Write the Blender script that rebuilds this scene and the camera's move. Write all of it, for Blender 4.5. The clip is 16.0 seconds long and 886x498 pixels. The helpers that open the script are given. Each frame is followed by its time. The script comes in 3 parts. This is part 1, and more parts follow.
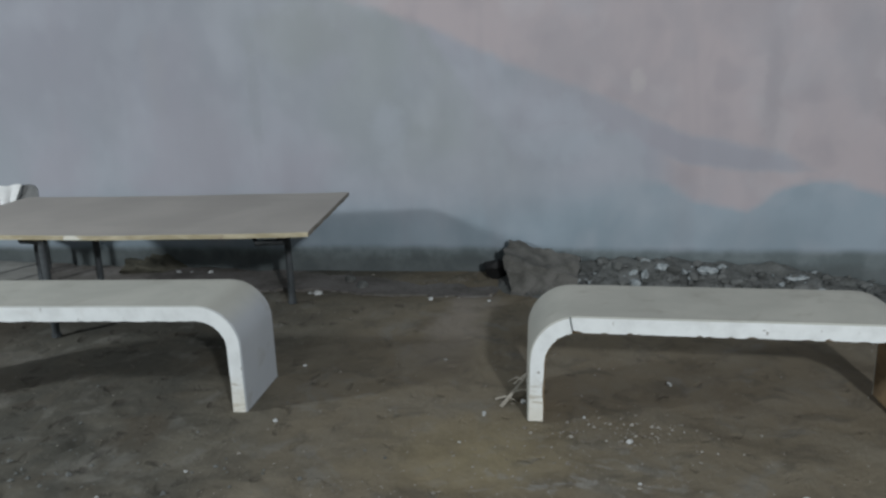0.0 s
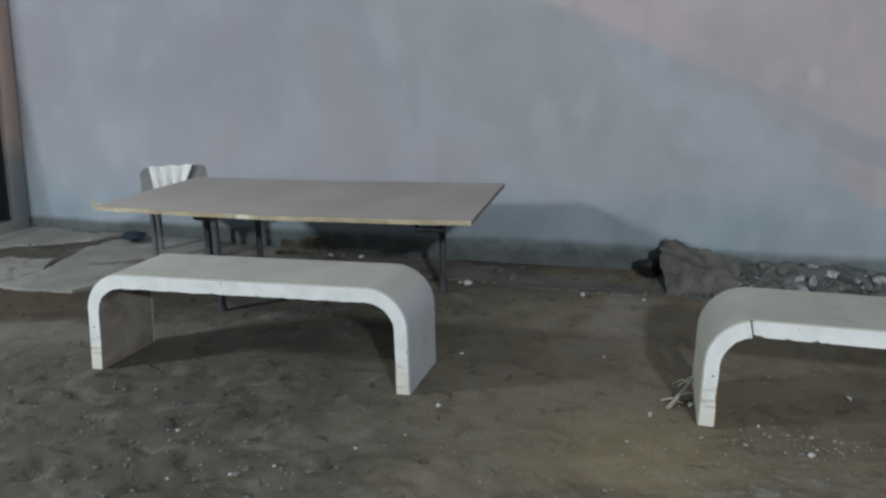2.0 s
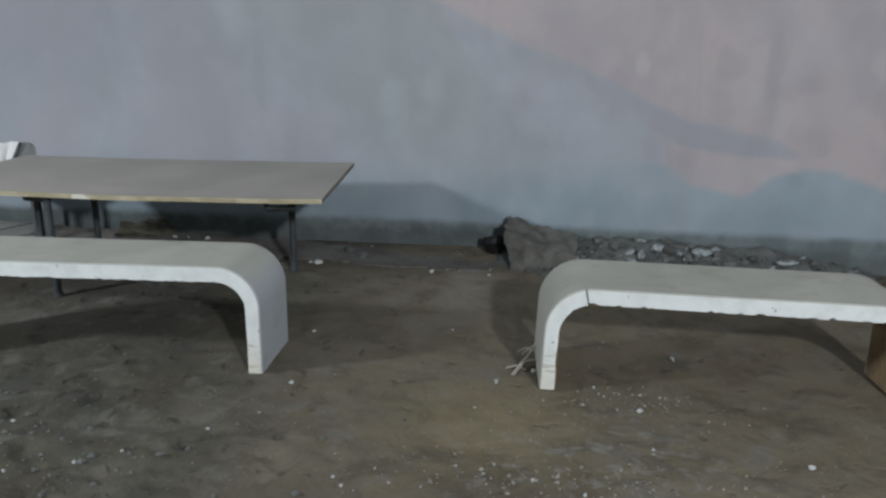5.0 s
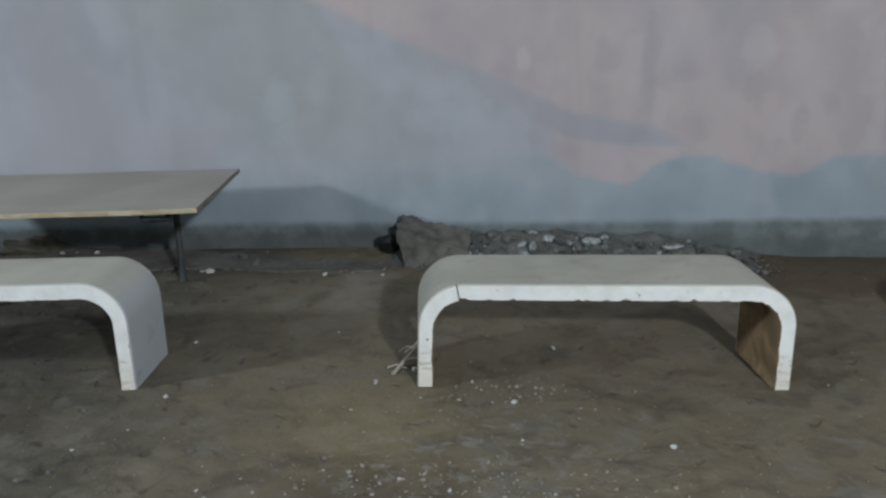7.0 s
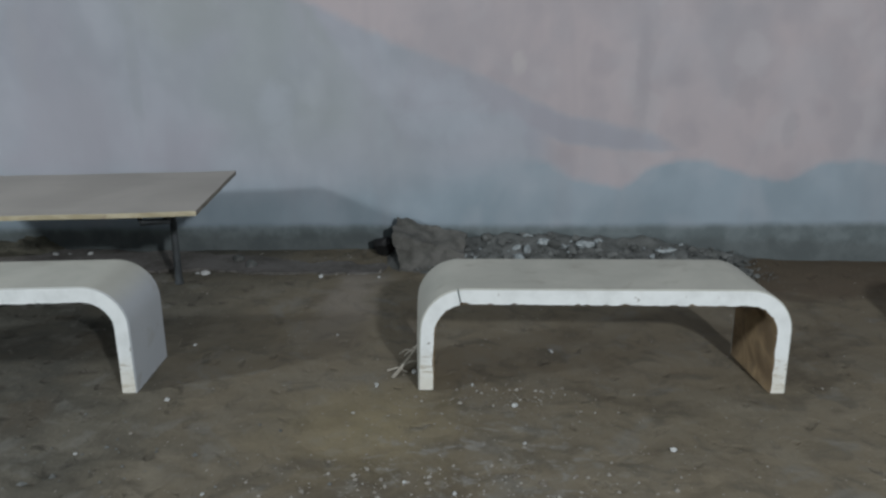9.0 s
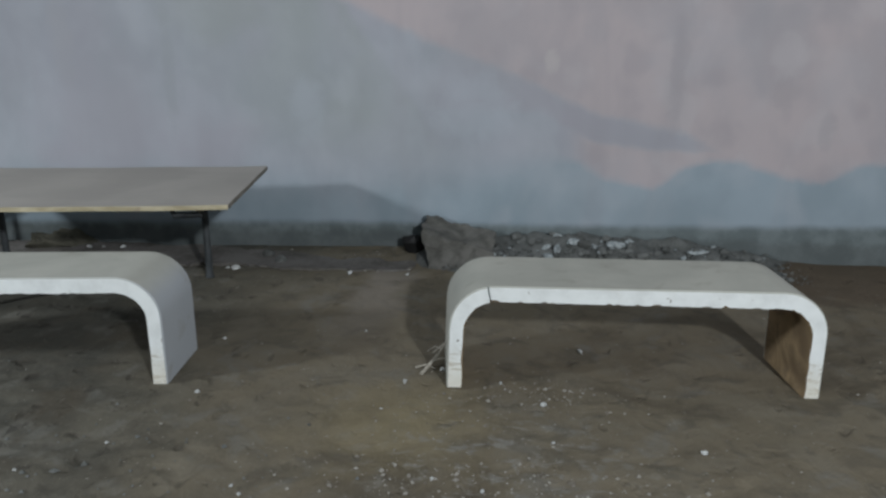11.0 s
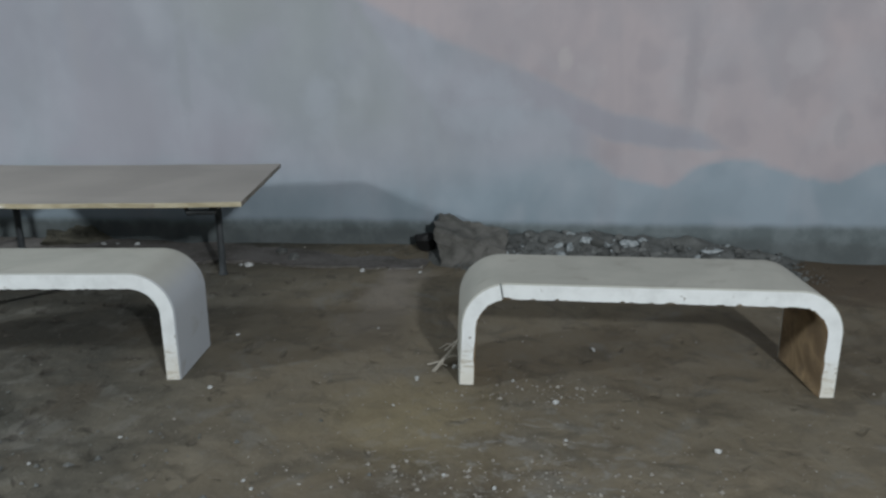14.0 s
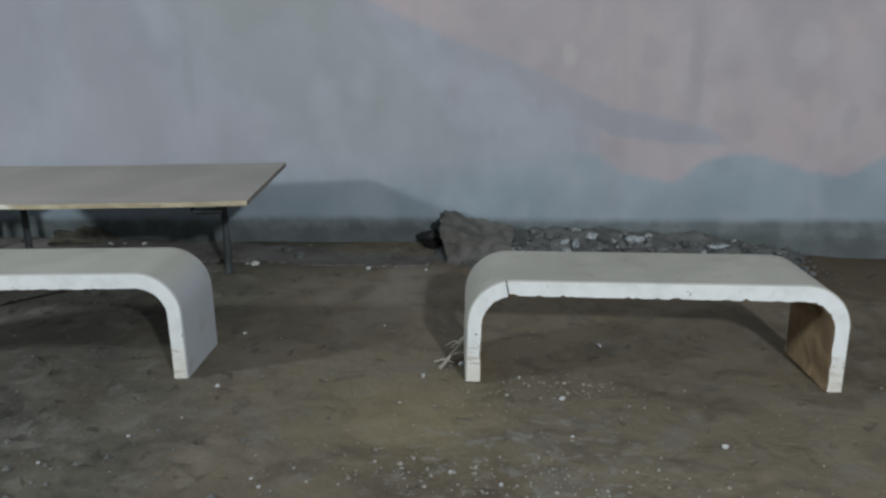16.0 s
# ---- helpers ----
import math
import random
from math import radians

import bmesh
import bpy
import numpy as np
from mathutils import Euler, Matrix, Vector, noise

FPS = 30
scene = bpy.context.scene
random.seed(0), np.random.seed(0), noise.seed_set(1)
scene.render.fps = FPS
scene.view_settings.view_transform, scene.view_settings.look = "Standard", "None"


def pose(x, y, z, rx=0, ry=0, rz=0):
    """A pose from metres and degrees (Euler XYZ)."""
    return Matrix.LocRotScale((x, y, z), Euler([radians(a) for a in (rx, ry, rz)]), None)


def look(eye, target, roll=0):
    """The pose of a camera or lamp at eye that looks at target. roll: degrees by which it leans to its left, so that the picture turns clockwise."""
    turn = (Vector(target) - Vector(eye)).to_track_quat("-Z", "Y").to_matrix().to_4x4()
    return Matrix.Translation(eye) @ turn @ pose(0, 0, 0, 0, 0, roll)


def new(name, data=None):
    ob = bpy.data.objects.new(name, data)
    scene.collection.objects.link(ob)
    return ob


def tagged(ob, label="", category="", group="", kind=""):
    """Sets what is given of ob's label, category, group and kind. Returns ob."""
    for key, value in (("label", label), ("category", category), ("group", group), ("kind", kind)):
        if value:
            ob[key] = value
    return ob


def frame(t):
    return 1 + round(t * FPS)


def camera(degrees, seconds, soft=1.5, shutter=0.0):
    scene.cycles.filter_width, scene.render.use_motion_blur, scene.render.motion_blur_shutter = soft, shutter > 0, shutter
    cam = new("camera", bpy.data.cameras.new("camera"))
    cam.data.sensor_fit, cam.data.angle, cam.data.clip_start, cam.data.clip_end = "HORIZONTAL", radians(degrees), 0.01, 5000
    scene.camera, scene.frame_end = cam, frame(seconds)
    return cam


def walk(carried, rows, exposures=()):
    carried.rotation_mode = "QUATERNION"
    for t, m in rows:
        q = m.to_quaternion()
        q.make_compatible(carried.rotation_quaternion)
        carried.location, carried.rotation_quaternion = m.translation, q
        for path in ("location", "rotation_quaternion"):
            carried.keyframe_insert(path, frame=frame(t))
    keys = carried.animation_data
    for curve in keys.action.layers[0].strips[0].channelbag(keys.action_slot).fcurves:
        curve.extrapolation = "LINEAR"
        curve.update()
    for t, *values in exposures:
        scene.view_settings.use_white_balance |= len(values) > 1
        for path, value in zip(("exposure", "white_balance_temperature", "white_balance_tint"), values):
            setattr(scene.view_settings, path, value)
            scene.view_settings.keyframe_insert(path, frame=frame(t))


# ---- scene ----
cam = camera(57.0, 16.0, soft=2.6)
PATH = [
    (0, (0.084, -0.116, 1.685), (-0.338, 1.768, 1.164), -2.0),
    (0.5, (0.054, -0.126, 1.678), (-0.445, 1.738, 1.154), -1.5),
    (1, (0.019, -0.129, 1.669), (-0.536, 1.72, 1.146), -1.6),
    (1.5, (-0.077, -0.152, 1.679), (-0.66, 1.691, 1.168), -1.2),
    (2, (-0.168, -0.173, 1.665), (-0.855, 1.631, 1.141), -1.4),
    (2.5, (-0.23, -0.204, 1.664), (-1.009, 1.562, 1.138), -1.7),
    (3, (-0.26, -0.222, 1.67), (-1.092, 1.52, 1.148), -1.6),
    (3.3, (-0.260, -0.224, 1.669), (-1.107, 1.513, 1.148), -1.6),
    (3.5, (-0.262, -0.231, 1.667), (-1.083, 1.514, 1.138), -1.5),
    (4, (-0.223, -0.242, 1.664), (-0.879, 1.572, 1.136), -0.6),
    (4.5, (-0.184, -0.241, 1.651), (-0.626, 1.629, 1.099), 0.6),
    (5, (-0.157, -0.252, 1.658), (-0.485, 1.638, 1.092), 0.8),
    (5.2, (-0.154, -0.253, 1.659), (-0.458, 1.639, 1.086), 0.7),
    (7.3, (0.190, -0.198, 1.665), (0.015, 1.710, 1.092), -1.1),
    (7.5, (0.197, -0.2, 1.665), (0.029, 1.707, 1.086), -1.1),
    (8, (0.208, -0.223, 1.687), (0.063, 1.691, 1.128), -1.6),
    (8.5, (0.131, -0.242, 1.696), (0.008, 1.676, 1.141), -1.2),
    (9, (0.081, -0.23, 1.698), (-0.064, 1.68, 1.124), -0.5),
    (9.5, (0.062, -0.227, 1.694), (-0.12, 1.68, 1.121), -0.7),
    (9.7, (0.061, -0.227, 1.691), (-0.133, 1.679, 1.117), -0.7),
    (11.8, (0.058, -0.226, 1.678), (-0.158, 1.680, 1.113), 0.2),
    (12, (0.057, -0.228, 1.679), (-0.164, 1.679, 1.12), 0.3),
    (12.5, (0.059, -0.23, 1.676), (-0.183, 1.671, 1.103), 0.0),
    (13, (0.056, -0.232, 1.672), (-0.168, 1.671, 1.098), 0.2),
    (13.5, (0.065, -0.232, 1.672), (-0.169, 1.67, 1.099), -0.0),
    (14, (0.06, -0.227, 1.665), (-0.179, 1.674, 1.093), -0.2),
    (14.5, (0.056, -0.228, 1.667), (-0.185, 1.672, 1.092), -0.3),
    (15, (0.061, -0.236, 1.665), (-0.187, 1.664, 1.091), -0.5),
    (15.5, (0.062, -0.234, 1.663), (-0.189, 1.665, 1.088), -0.7),
    (16, (0.066, -0.229, 1.665), (-0.189, 1.668, 1.087), -0.8),
]
walk(cam, [(t, look(eye, target, roll)) for t, eye, target, roll in PATH])

# ---------------------------------------------------------------- light
world = bpy.data.worlds.new("night_sky")
scene.world = world
world.use_nodes = True
world.node_tree.nodes["Background"].inputs["Color"].default_value = (0.82, 0.92, 1.0, 1)
world.node_tree.nodes["Background"].inputs["Strength"].default_value = 0.22


def yard_lamp(name, place, watts, colour, radius):
    data = bpy.data.lights.new(name, "POINT")
    data.energy, data.color, data.shadow_soft_size = watts, colour, radius
    ob = new(name, data)
    ob.location = place
    return ob


yard_lamp("yard_lamp_west", (-6.1, 0.55, 2.65), 685, (0.89, 0.955, 1.0), 0.22)
yard_lamp("yard_lamp_east", (2.6, -3.2, 3.55), 1540, (0.91, 0.955, 1.0), 0.15)


# ---------------------------------------------------------------- materials
def nodes_of(name):
    m = bpy.data.materials.new(name)
    m.use_nodes = True
    return m, m.node_tree.nodes, m.node_tree.links, m.node_tree.nodes["Principled BSDF"]


class Shader:
    """Short forms for the nodes that the materials share."""

    def __init__(self, name, rough=0.8, metal=0.0, spec=0.3):
        self.m, self.n, self.l, self.b = nodes_of(name)
        self.b.inputs["Roughness"].default_value = rough
        self.b.inputs["Metallic"].default_value = metal
        self.b.inputs["Specular IOR Level"].default_value = spec
        self.coord = self.n.new("ShaderNodeTexCoord").outputs["Object"]

    def plug(self, socket, value):
        if hasattr(value, "links"):
            self.l.new(value, socket)
        elif isinstance(value, tuple):
            socket.default_value = (*value, 1) if len(value) == 3 else value
        else:
            socket.default_value = value

    def noise(self, scale, detail=5.0, rough=0.6, stretch=None, warp=0.0, shift=(0, 0, 0)):
        t = self.n.new("ShaderNodeTexNoise")
        t.inputs["Scale"].default_value, t.inputs["Detail"].default_value = scale, detail
        t.inputs["Roughness"].default_value, t.inputs["Distortion"].default_value = rough, warp
        v = self.n.new("ShaderNodeMapping")
        v.inputs["Scale"].default_value = stretch or (1, 1, 1)
        v.inputs["Location"].default_value = shift
        self.l.new(self.coord, v.inputs["Vector"])
        self.l.new(v.outputs["Vector"], t.inputs["Vector"])
        return t.outputs["Fac"]

    def cells(self, scale):
        t = self.n.new("ShaderNodeTexVoronoi")
        t.inputs["Scale"].default_value = scale
        self.l.new(self.coord, t.inputs["Vector"])
        return t.outputs["Distance"]

    def step(self, value, low, high, out0=0.0, out1=1.0):
        r = self.n.new("ShaderNodeMapRange")
        r.interpolation_type = "SMOOTHSTEP"
        for key, v in (("Value", value), ("From Min", low), ("From Max", high), ("To Min", out0), ("To Max", out1)):
            self.plug(r.inputs[key], v)
        return r.outputs["Result"]

    def mix(self, fac, a, b):
        x = self.n.new("ShaderNodeMix")
        x.data_type = "RGBA"
        self.plug(x.inputs[0], fac)
        self.plug(x.inputs[6], a)
        self.plug(x.inputs[7], b)
        return x.outputs[2]

    def math(self, op, a, b=0.0, c=0.0):
        x = self.n.new("ShaderNodeMath")
        x.operation = op
        for s, v in zip(x.inputs, (a, b, c)):
            self.plug(s, v)
        return x.outputs[0]

    def axes(self):
        s = self.n.new("ShaderNodeSeparateXYZ")
        self.l.new(self.coord, s.inputs[0])
        return s.outputs

    def ridge(self, x, points):
        """A height over x that goes straight from point to point."""
        total, slope = points[0][1], 0.0
        for (x0, z0), (x1, z1) in zip(points, points[1:]):
            new_slope = (z1 - z0) / (x1 - x0)
            rise = self.math("MULTIPLY", self.math("MAXIMUM", self.math("SUBTRACT", x, x0), 0.0), new_slope - slope)
            total, slope = self.math("ADD", rise, total), new_slope
        return total

    def random(self):
        return self.n.new("ShaderNodeObjectInfo").outputs["Random"]

    def island(self):
        return self.n.new("ShaderNodeNewGeometry").outputs["Random Per Island"]

    def bump(self, height, strength=0.3, distance=0.01):
        x = self.n.new("ShaderNodeBump")
        x.inputs["Strength"].default_value, x.inputs["Distance"].default_value = strength, distance
        self.plug(x.inputs["Height"], height)
        self.l.new(x.outputs[0], self.b.inputs["Normal"])

    def done(self, colour, rough=None):
        self.plug(self.b.inputs["Base Color"], colour)
        if rough is not None:
            self.plug(self.b.inputs["Roughness"], rough)
        return self.m


def simple(name, a, b, scale=8.0, rough=0.7, metal=0.0, bump=0.15, spec=0.3):
    s = Shader(name, rough, metal, spec)
    n = s.noise(scale, 6)
    fine = s.noise(scale * 9, 4)
    s.bump(s.math("ADD", n, s.math("MULTIPLY", fine, 0.5)), bump, 0.004)
    return s.done(s.mix(s.step(s.math("MULTIPLY_ADD", fine, 0.35, s.math("MULTIPLY", n, 0.8)), 0.35, 0.75), a, b))


def wall_paint():
    s = Shader("faded_wall_paint", 0.85, 0, 0.2)
    x, _, z = s.axes()
    wob = s.math("MULTIPLY", s.math("SUBTRACT", s.noise(5.0, 4), 0.5), 0.10)
    zz = s.math("ADD", z, wob)
    big = s.noise(0.9, 3, 0.5, (1, 1, 0.8), 0.2)
    mid = s.noise(2.4, 4, 0.5, (1, 1, 0.7), 0.15, (3, 1, 2))
    fine = s.noise(28.0, 5)
    streak = s.noise(2.2, 3, 0.5, (1.5, 1, 0.22), 0.3)
    slate, pale, mauve = (0.300, 0.322, 0.352), (0.348, 0.364, 0.404), (0.326, 0.318, 0.354)
    pink, rose = (0.377, 0.343, 0.358), (0.426, 0.375, 0.384)
    base = s.mix(s.step(mid, 0.38, 0.66), slate, pale)
    base = s.mix(s.math("MULTIPLY", s.step(big, 0.45, 0.62), s.step(x, -2.5, -0.5, 0.75, 0.45)), base, mauve)
    # lamp falloff painted in: the coat is darkened towards the upper west end
    base = s.mix(s.math("MULTIPLY", s.step(x, -4.2, -1.0, 0.85, 0.0), s.step(zz, 0.5, 1.5)), base, (0.240, 0.243, 0.274))
    # an older grey-green coat that ends in a slanting edge
    coat = s.ridge(x, [(-3.6, 0.3), (-2.6, 0.75), (-2.0, 0.85), (-1.6, 0.80), (-0.95, 0.78), (-0.62, 0.80), (-0.2, 1.2)])
    limit = s.math("SUBTRACT", s.math("MULTIPLY_ADD", zz, -0.72, 0.02), s.math("ADD", x, wob))
    aged = s.math("MULTIPLY", s.math("MULTIPLY", s.step(limit, -0.03, 0.07), s.step(limit, 0.25, 1.7, 1.0, 0.12)), s.step(s.math("SUBTRACT", zz, coat), -0.25, 0.2))
    aged = s.math("MULTIPLY", aged, s.step(s.noise(2.0, 3, 0.5, None, 0.3, (2, 7, 3)), 0.30, 0.60, 0.35, 1.0))
    base = s.mix(s.math("MULTIPLY", aged, 0.75), base, (0.287, 0.312, 0.312))
    # painted blue hills, a dusky ridge behind them, pink sky above
    hill = s.ridge(x, [(-6.0, 0.45), (-0.6, 0.50), (-0.14, 0.61), (0.24, 0.69), (0.39, 0.65), (0.58, 0.56), (0.88, 0.50), (1.02, 0.60), (1.16, 0.68), (1.335, 0.705), (1.52, 0.66), (1.70, 0.59), (1.98, 0.555), (2.18, 0.67), (2.42, 0.71), (2.8, 0.62), (3.4, 0.5)])
    over = s.math("SUBTRACT", zz, hill)
    soft = s.step(x, -0.3, 0.4, 0.22, 0.038)
    above = s.step(over, s.math("MULTIPLY", soft, -1.0), soft)
    base = s.mix(s.math("MULTIPLY_ADD", above, -0.8, 0.8), base, s.mix(s.step(mid, 0.35, 0.7), (0.229, 0.292, 0.331), (0.277, 0.345, 0.391)))
    sky_edge = s.ridge(x, [(-3.2, 2.4), (-1.19, 1.70), (-0.857, 1.545), (-0.595, 1.435), (-0.222, 1.30), (0.15, 1.14), (0.52, 0.97), (1.07, 0.86), (1.5, 0.6), (1.6, 0.1)])
    sky = s.step(s.math("SUBTRACT", zz, sky_edge), -0.035, 0.045)
    low_edge = s.ridge(x, [(0.10, 1.0), (0.458, 0.815), (0.754, 0.77), (1.15, 0.765)])
    wedge = s.math("MULTIPLY", s.step(s.math("SUBTRACT", low_edge, zz), -0.02, 0.03), s.step(s.math("ADD", x, wob), 0.25, 0.50))
    wedge = s.math("MULTIPLY", s.math("MAXIMUM", wedge, s.step(s.math("ADD", x, wob), 1.05, 1.35)), above)
    sky = s.math("MAXIMUM", s.math("MULTIPLY", sky, above), wedge)
    dusk = s.math("MULTIPLY", s.step(s.math("SUBTRACT", zz, low_edge), -0.03, 0.03), s.step(s.math("SUBTRACT", sky_edge, zz), -0.05, 0.05))
    dusk = s.math("MULTIPLY", dusk, s.step(x, -0.9, 0.2))
    base = s.mix(s.math("MULTIPLY", s.math("MULTIPLY", dusk, above), 0.55), base, (0.325, 0.308, 0.338))
    patch = s.mix(s.step(mid, 0.40, 0.62), pink, rose)
    cloud = s.noise(3.4, 2, 0.45, (1, 1, 0.8), 0.15, (5, 3, 1))
    patch = s.mix(s.math("MULTIPLY", s.step(cloud, 0.54, 0.72), 0.6), patch, (0.345, 0.312, 0.328))
    patch = s.mix(s.math("MULTIPLY", s.step(cloud, 0.46, 0.32), 0.55), patch, (0.445, 0.41, 0.422))
    base = s.mix(s.math("MULTIPLY", s.step(cloud, 0.50, 0.28), s.step(x, -3.4, -0.8, 0.16, 0.33)), base, (0.385, 0.405, 0.445))
    colour = s.mix(s.math("MULTIPLY", sky, s.step(big, 0.25, 0.5, 0.65, 0.95)), base, patch)
    colour = s.mix(s.math("MULTIPLY", s.step(streak, 0.52, 0.74), 0.20), colour, (0.27, 0.265, 0.285))
    colour = s.mix(s.math("MULTIPLY", s.step(s.noise(1.7, 3, 0.5, None, 0.2, (7, 2, 5)), 0.50, 0.76), s.step(x, -3.4, -0.8, 0.12, 0.28)), colour, (0.43, 0.44, 0.475))
    # scrubbed pale spots and a stain in the pink sky
    for px, pz, wide, tall, tone, most in ((1.67, 1.38, 0.11, 0.17, (0.44, 0.415, 0.43), 0.55), (0.18, 1.32, 0.05, 0.08, (0.46, 0.43, 0.425), 0.6), (2.0, 1.22, 0.16, 0.24, (0.42, 0.40, 0.42), 0.4),
                                           (0.99, 1.25, 0.06, 0.42, (0.30, 0.285, 0.30), 0.40), (1.68, 1.14, 0.09, 0.10, (0.31, 0.29, 0.305), 0.45), (1.96, 0.88, 0.06, 0.12, (0.31, 0.295, 0.31), 0.45), (-0.35, 1.02, 0.30, 0.22, (0.40, 0.43, 0.475), 0.45),
                                           (-2.44, 1.25, 0.05, 0.42, (0.262, 0.278, 0.292), 0.5), (-2.1, 1.66, 0.35, 0.22, (0.275, 0.293, 0.292), 0.5), (-1.48, 1.02, 0.13, 0.22, (0.365, 0.392, 0.432), 0.5), (-3.2, 1.45, 0.10, 0.30, (0.29, 0.287, 0.305), 0.45)):
        du = s.math("DIVIDE", s.math("SUBTRACT", s.math("ADD", x, s.math("MULTIPLY", wob, 0.9)), px), wide)
        dv = s.math("DIVIDE", s.math("SUBTRACT", zz, pz), tall)
        away = s.math("ADD", s.math("MULTIPLY", du, du), s.math("MULTIPLY", dv, dv))
        away = s.math("ADD", away, s.math("MULTIPLY", s.math("SUBTRACT", s.noise(6.0, 4, 0.6, None, 0.6, (px, 3, pz)), 0.5), 2.6))
        colour = s.mix(s.step(away, 0.0, 1.5, 0.9 * most, 0.0), colour, tone)
    # bare damp cement along the foot of the wall
    foot = s.ridge(x, [(-7.0, 0.09), (-5.5, 0.11), (-1.5, 0.205), (0.6, 0.225), (2.5, 0.265)])
    bare = s.step(s.math("SUBTRACT", foot, s.math("MULTIPLY_ADD", wob, 0.35, z)), -0.03, 0.04)
    crust = s.noise(5, 6, 0.65)
    cement = s.mix(s.step(crust, 0.35, 0.7), (0.094, 0.108, 0.109), (0.128, 0.145, 0.146))
    cement = s.mix(s.math("MULTIPLY", s.step(s.math("MULTIPLY_ADD", crust, 0.12, z), 0.16, 0.24), 0.75), cement, s.mix(s.step(crust, 0.42, 0.6), (0.130, 0.156, 0.160), (0.172, 0.202, 0.208)))
    colour = s.mix(bare, colour, cement)
    s.bump(s.math("ADD", s.math("MULTIPLY", mid, 0.9), s.math("MULTIPLY", fine, 0.25)), 0.35, 0.012)
    return s.done(colour)


def ground_dirt():
    s = Shader("trodden_dirt", 0.92, 0, 0.15)
    x, y, _ = s.axes()
    big = s.noise(0.75, 4, 0.55, None, 0.5)
    mid = s.noise(3.5, 6, 0.62, None, 0.3)
    fine = s.noise(38.0, 6, 0.7)
    brown, grey, dark = (0.162, 0.138, 0.099), (0.073, 0.071, 0.060), (0.080, 0.066, 0.048)
    side = s.step(s.math("ADD", x, s.math("MULTIPLY", s.math("SUBTRACT", big, 0.5), 2.4)), -2.3, -0.75)
    c = s.mix(side, grey, brown)
    blot = s.noise(5.5, 5, 0.6, None, 0.7, (2, 6, 0))
    c = s.mix(s.math("MULTIPLY", s.step(mid, 0.42, 0.66), s.step(x, -2.8, -0.8, 0.2, 0.5)), c, (0.182, 0.164, 0.128))
    c = s.mix(s.math("MULTIPLY", s.step(blot, 0.50, 0.66), 0.55), c, (0.088, 0.080, 0.064))
    c = s.mix(s.math("MULTIPLY", s.step(s.noise(4.1, 5, 0.6, None, 0.6, (8, 2, 0)), 0.54, 0.68), 0.5), c, (0.175, 0.170, 0.152))
    c = s.mix(s.math("MULTIPLY", s.step(s.noise(1.3, 5, 0.6, None, 0.8, (4, 9, 0)), 0.52, 0.68), 0.65), c, dark)
    c = s.mix(s.math("MULTIPLY", s.step(fine, 0.52, 0.78), 0.35), c, (0.21, 0.195, 0.162))
    pits = s.step(s.math("ADD", s.noise(9, 4, 0.5, (1, 0.8, 1), 0.3, (1, 5, 0)), s.step(x, -2.4, -0.8, 0.05, 0.0)), 0.61, 0.74)
    c = s.mix(s.math("MULTIPLY", pits, s.step(x, -2.2, -0.6, 0.6, 0.22)), c, (0.045, 0.040, 0.033))
    spot = s.n.new("ShaderNodeVectorMath")
    spot.operation = "DISTANCE"
    s.l.new(s.coord, spot.inputs[0])
    spot.inputs[1].default_value = (-0.47, 2.83, 0)
    sand = s.step(s.math("ADD", spot.outputs["Value"], s.math("MULTIPLY", s.math("SUBTRACT", mid, 0.5), 1.1)), 0.08, 0.56, 0.72, 0.0)
    c = s.mix(s.math("MULTIPLY", sand, s.step(mid, 0.35, 0.6, 0.4, 1.0)), c, (0.240, 0.200, 0.118))
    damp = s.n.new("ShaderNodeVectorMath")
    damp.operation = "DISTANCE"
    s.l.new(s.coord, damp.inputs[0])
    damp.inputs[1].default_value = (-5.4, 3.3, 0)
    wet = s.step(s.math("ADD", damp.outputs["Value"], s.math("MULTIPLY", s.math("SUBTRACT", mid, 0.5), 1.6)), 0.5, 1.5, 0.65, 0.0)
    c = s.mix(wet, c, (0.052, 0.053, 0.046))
    crumbs = s.n.new("ShaderNodeVectorMath")
    crumbs.operation = "DISTANCE"
    s.l.new(s.coord, crumbs.inputs[0])
    crumbs.inputs[1].default_value = (0.0, 2.42, 0)
    lime = s.math("MULTIPLY", s.step(crumbs.outputs["Value"], 0.2, 0.85, 1.0, 0.0), s.step(s.noise(11, 5, 0.6, (1, 1.4, 1), 0.4, (3, 8, 0)), 0.52, 0.66))
    c = s.mix(s.math("MULTIPLY", lime, 0.7), c, (0.235, 0.228, 0.205))
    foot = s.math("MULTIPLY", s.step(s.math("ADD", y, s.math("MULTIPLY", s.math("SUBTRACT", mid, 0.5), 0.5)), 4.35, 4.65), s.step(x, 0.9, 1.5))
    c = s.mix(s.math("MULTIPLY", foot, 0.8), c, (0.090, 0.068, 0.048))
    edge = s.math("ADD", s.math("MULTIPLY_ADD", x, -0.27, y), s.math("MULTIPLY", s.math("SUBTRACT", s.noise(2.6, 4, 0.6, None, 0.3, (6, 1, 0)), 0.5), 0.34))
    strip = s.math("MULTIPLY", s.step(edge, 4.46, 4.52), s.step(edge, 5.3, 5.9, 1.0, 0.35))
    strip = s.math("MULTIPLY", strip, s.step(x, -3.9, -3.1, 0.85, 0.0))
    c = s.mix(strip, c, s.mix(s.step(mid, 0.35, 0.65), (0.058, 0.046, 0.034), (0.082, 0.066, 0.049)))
    pale = s.math("MULTIPLY", s.math("MULTIPLY", s.step(edge, 3.75, 4.3), s.step(edge, 4.46, 4.40)), s.step(x, -3.7, -2.6, 0.7, 0.0))
    c = s.mix(pale, c, (0.150, 0.140, 0.122))
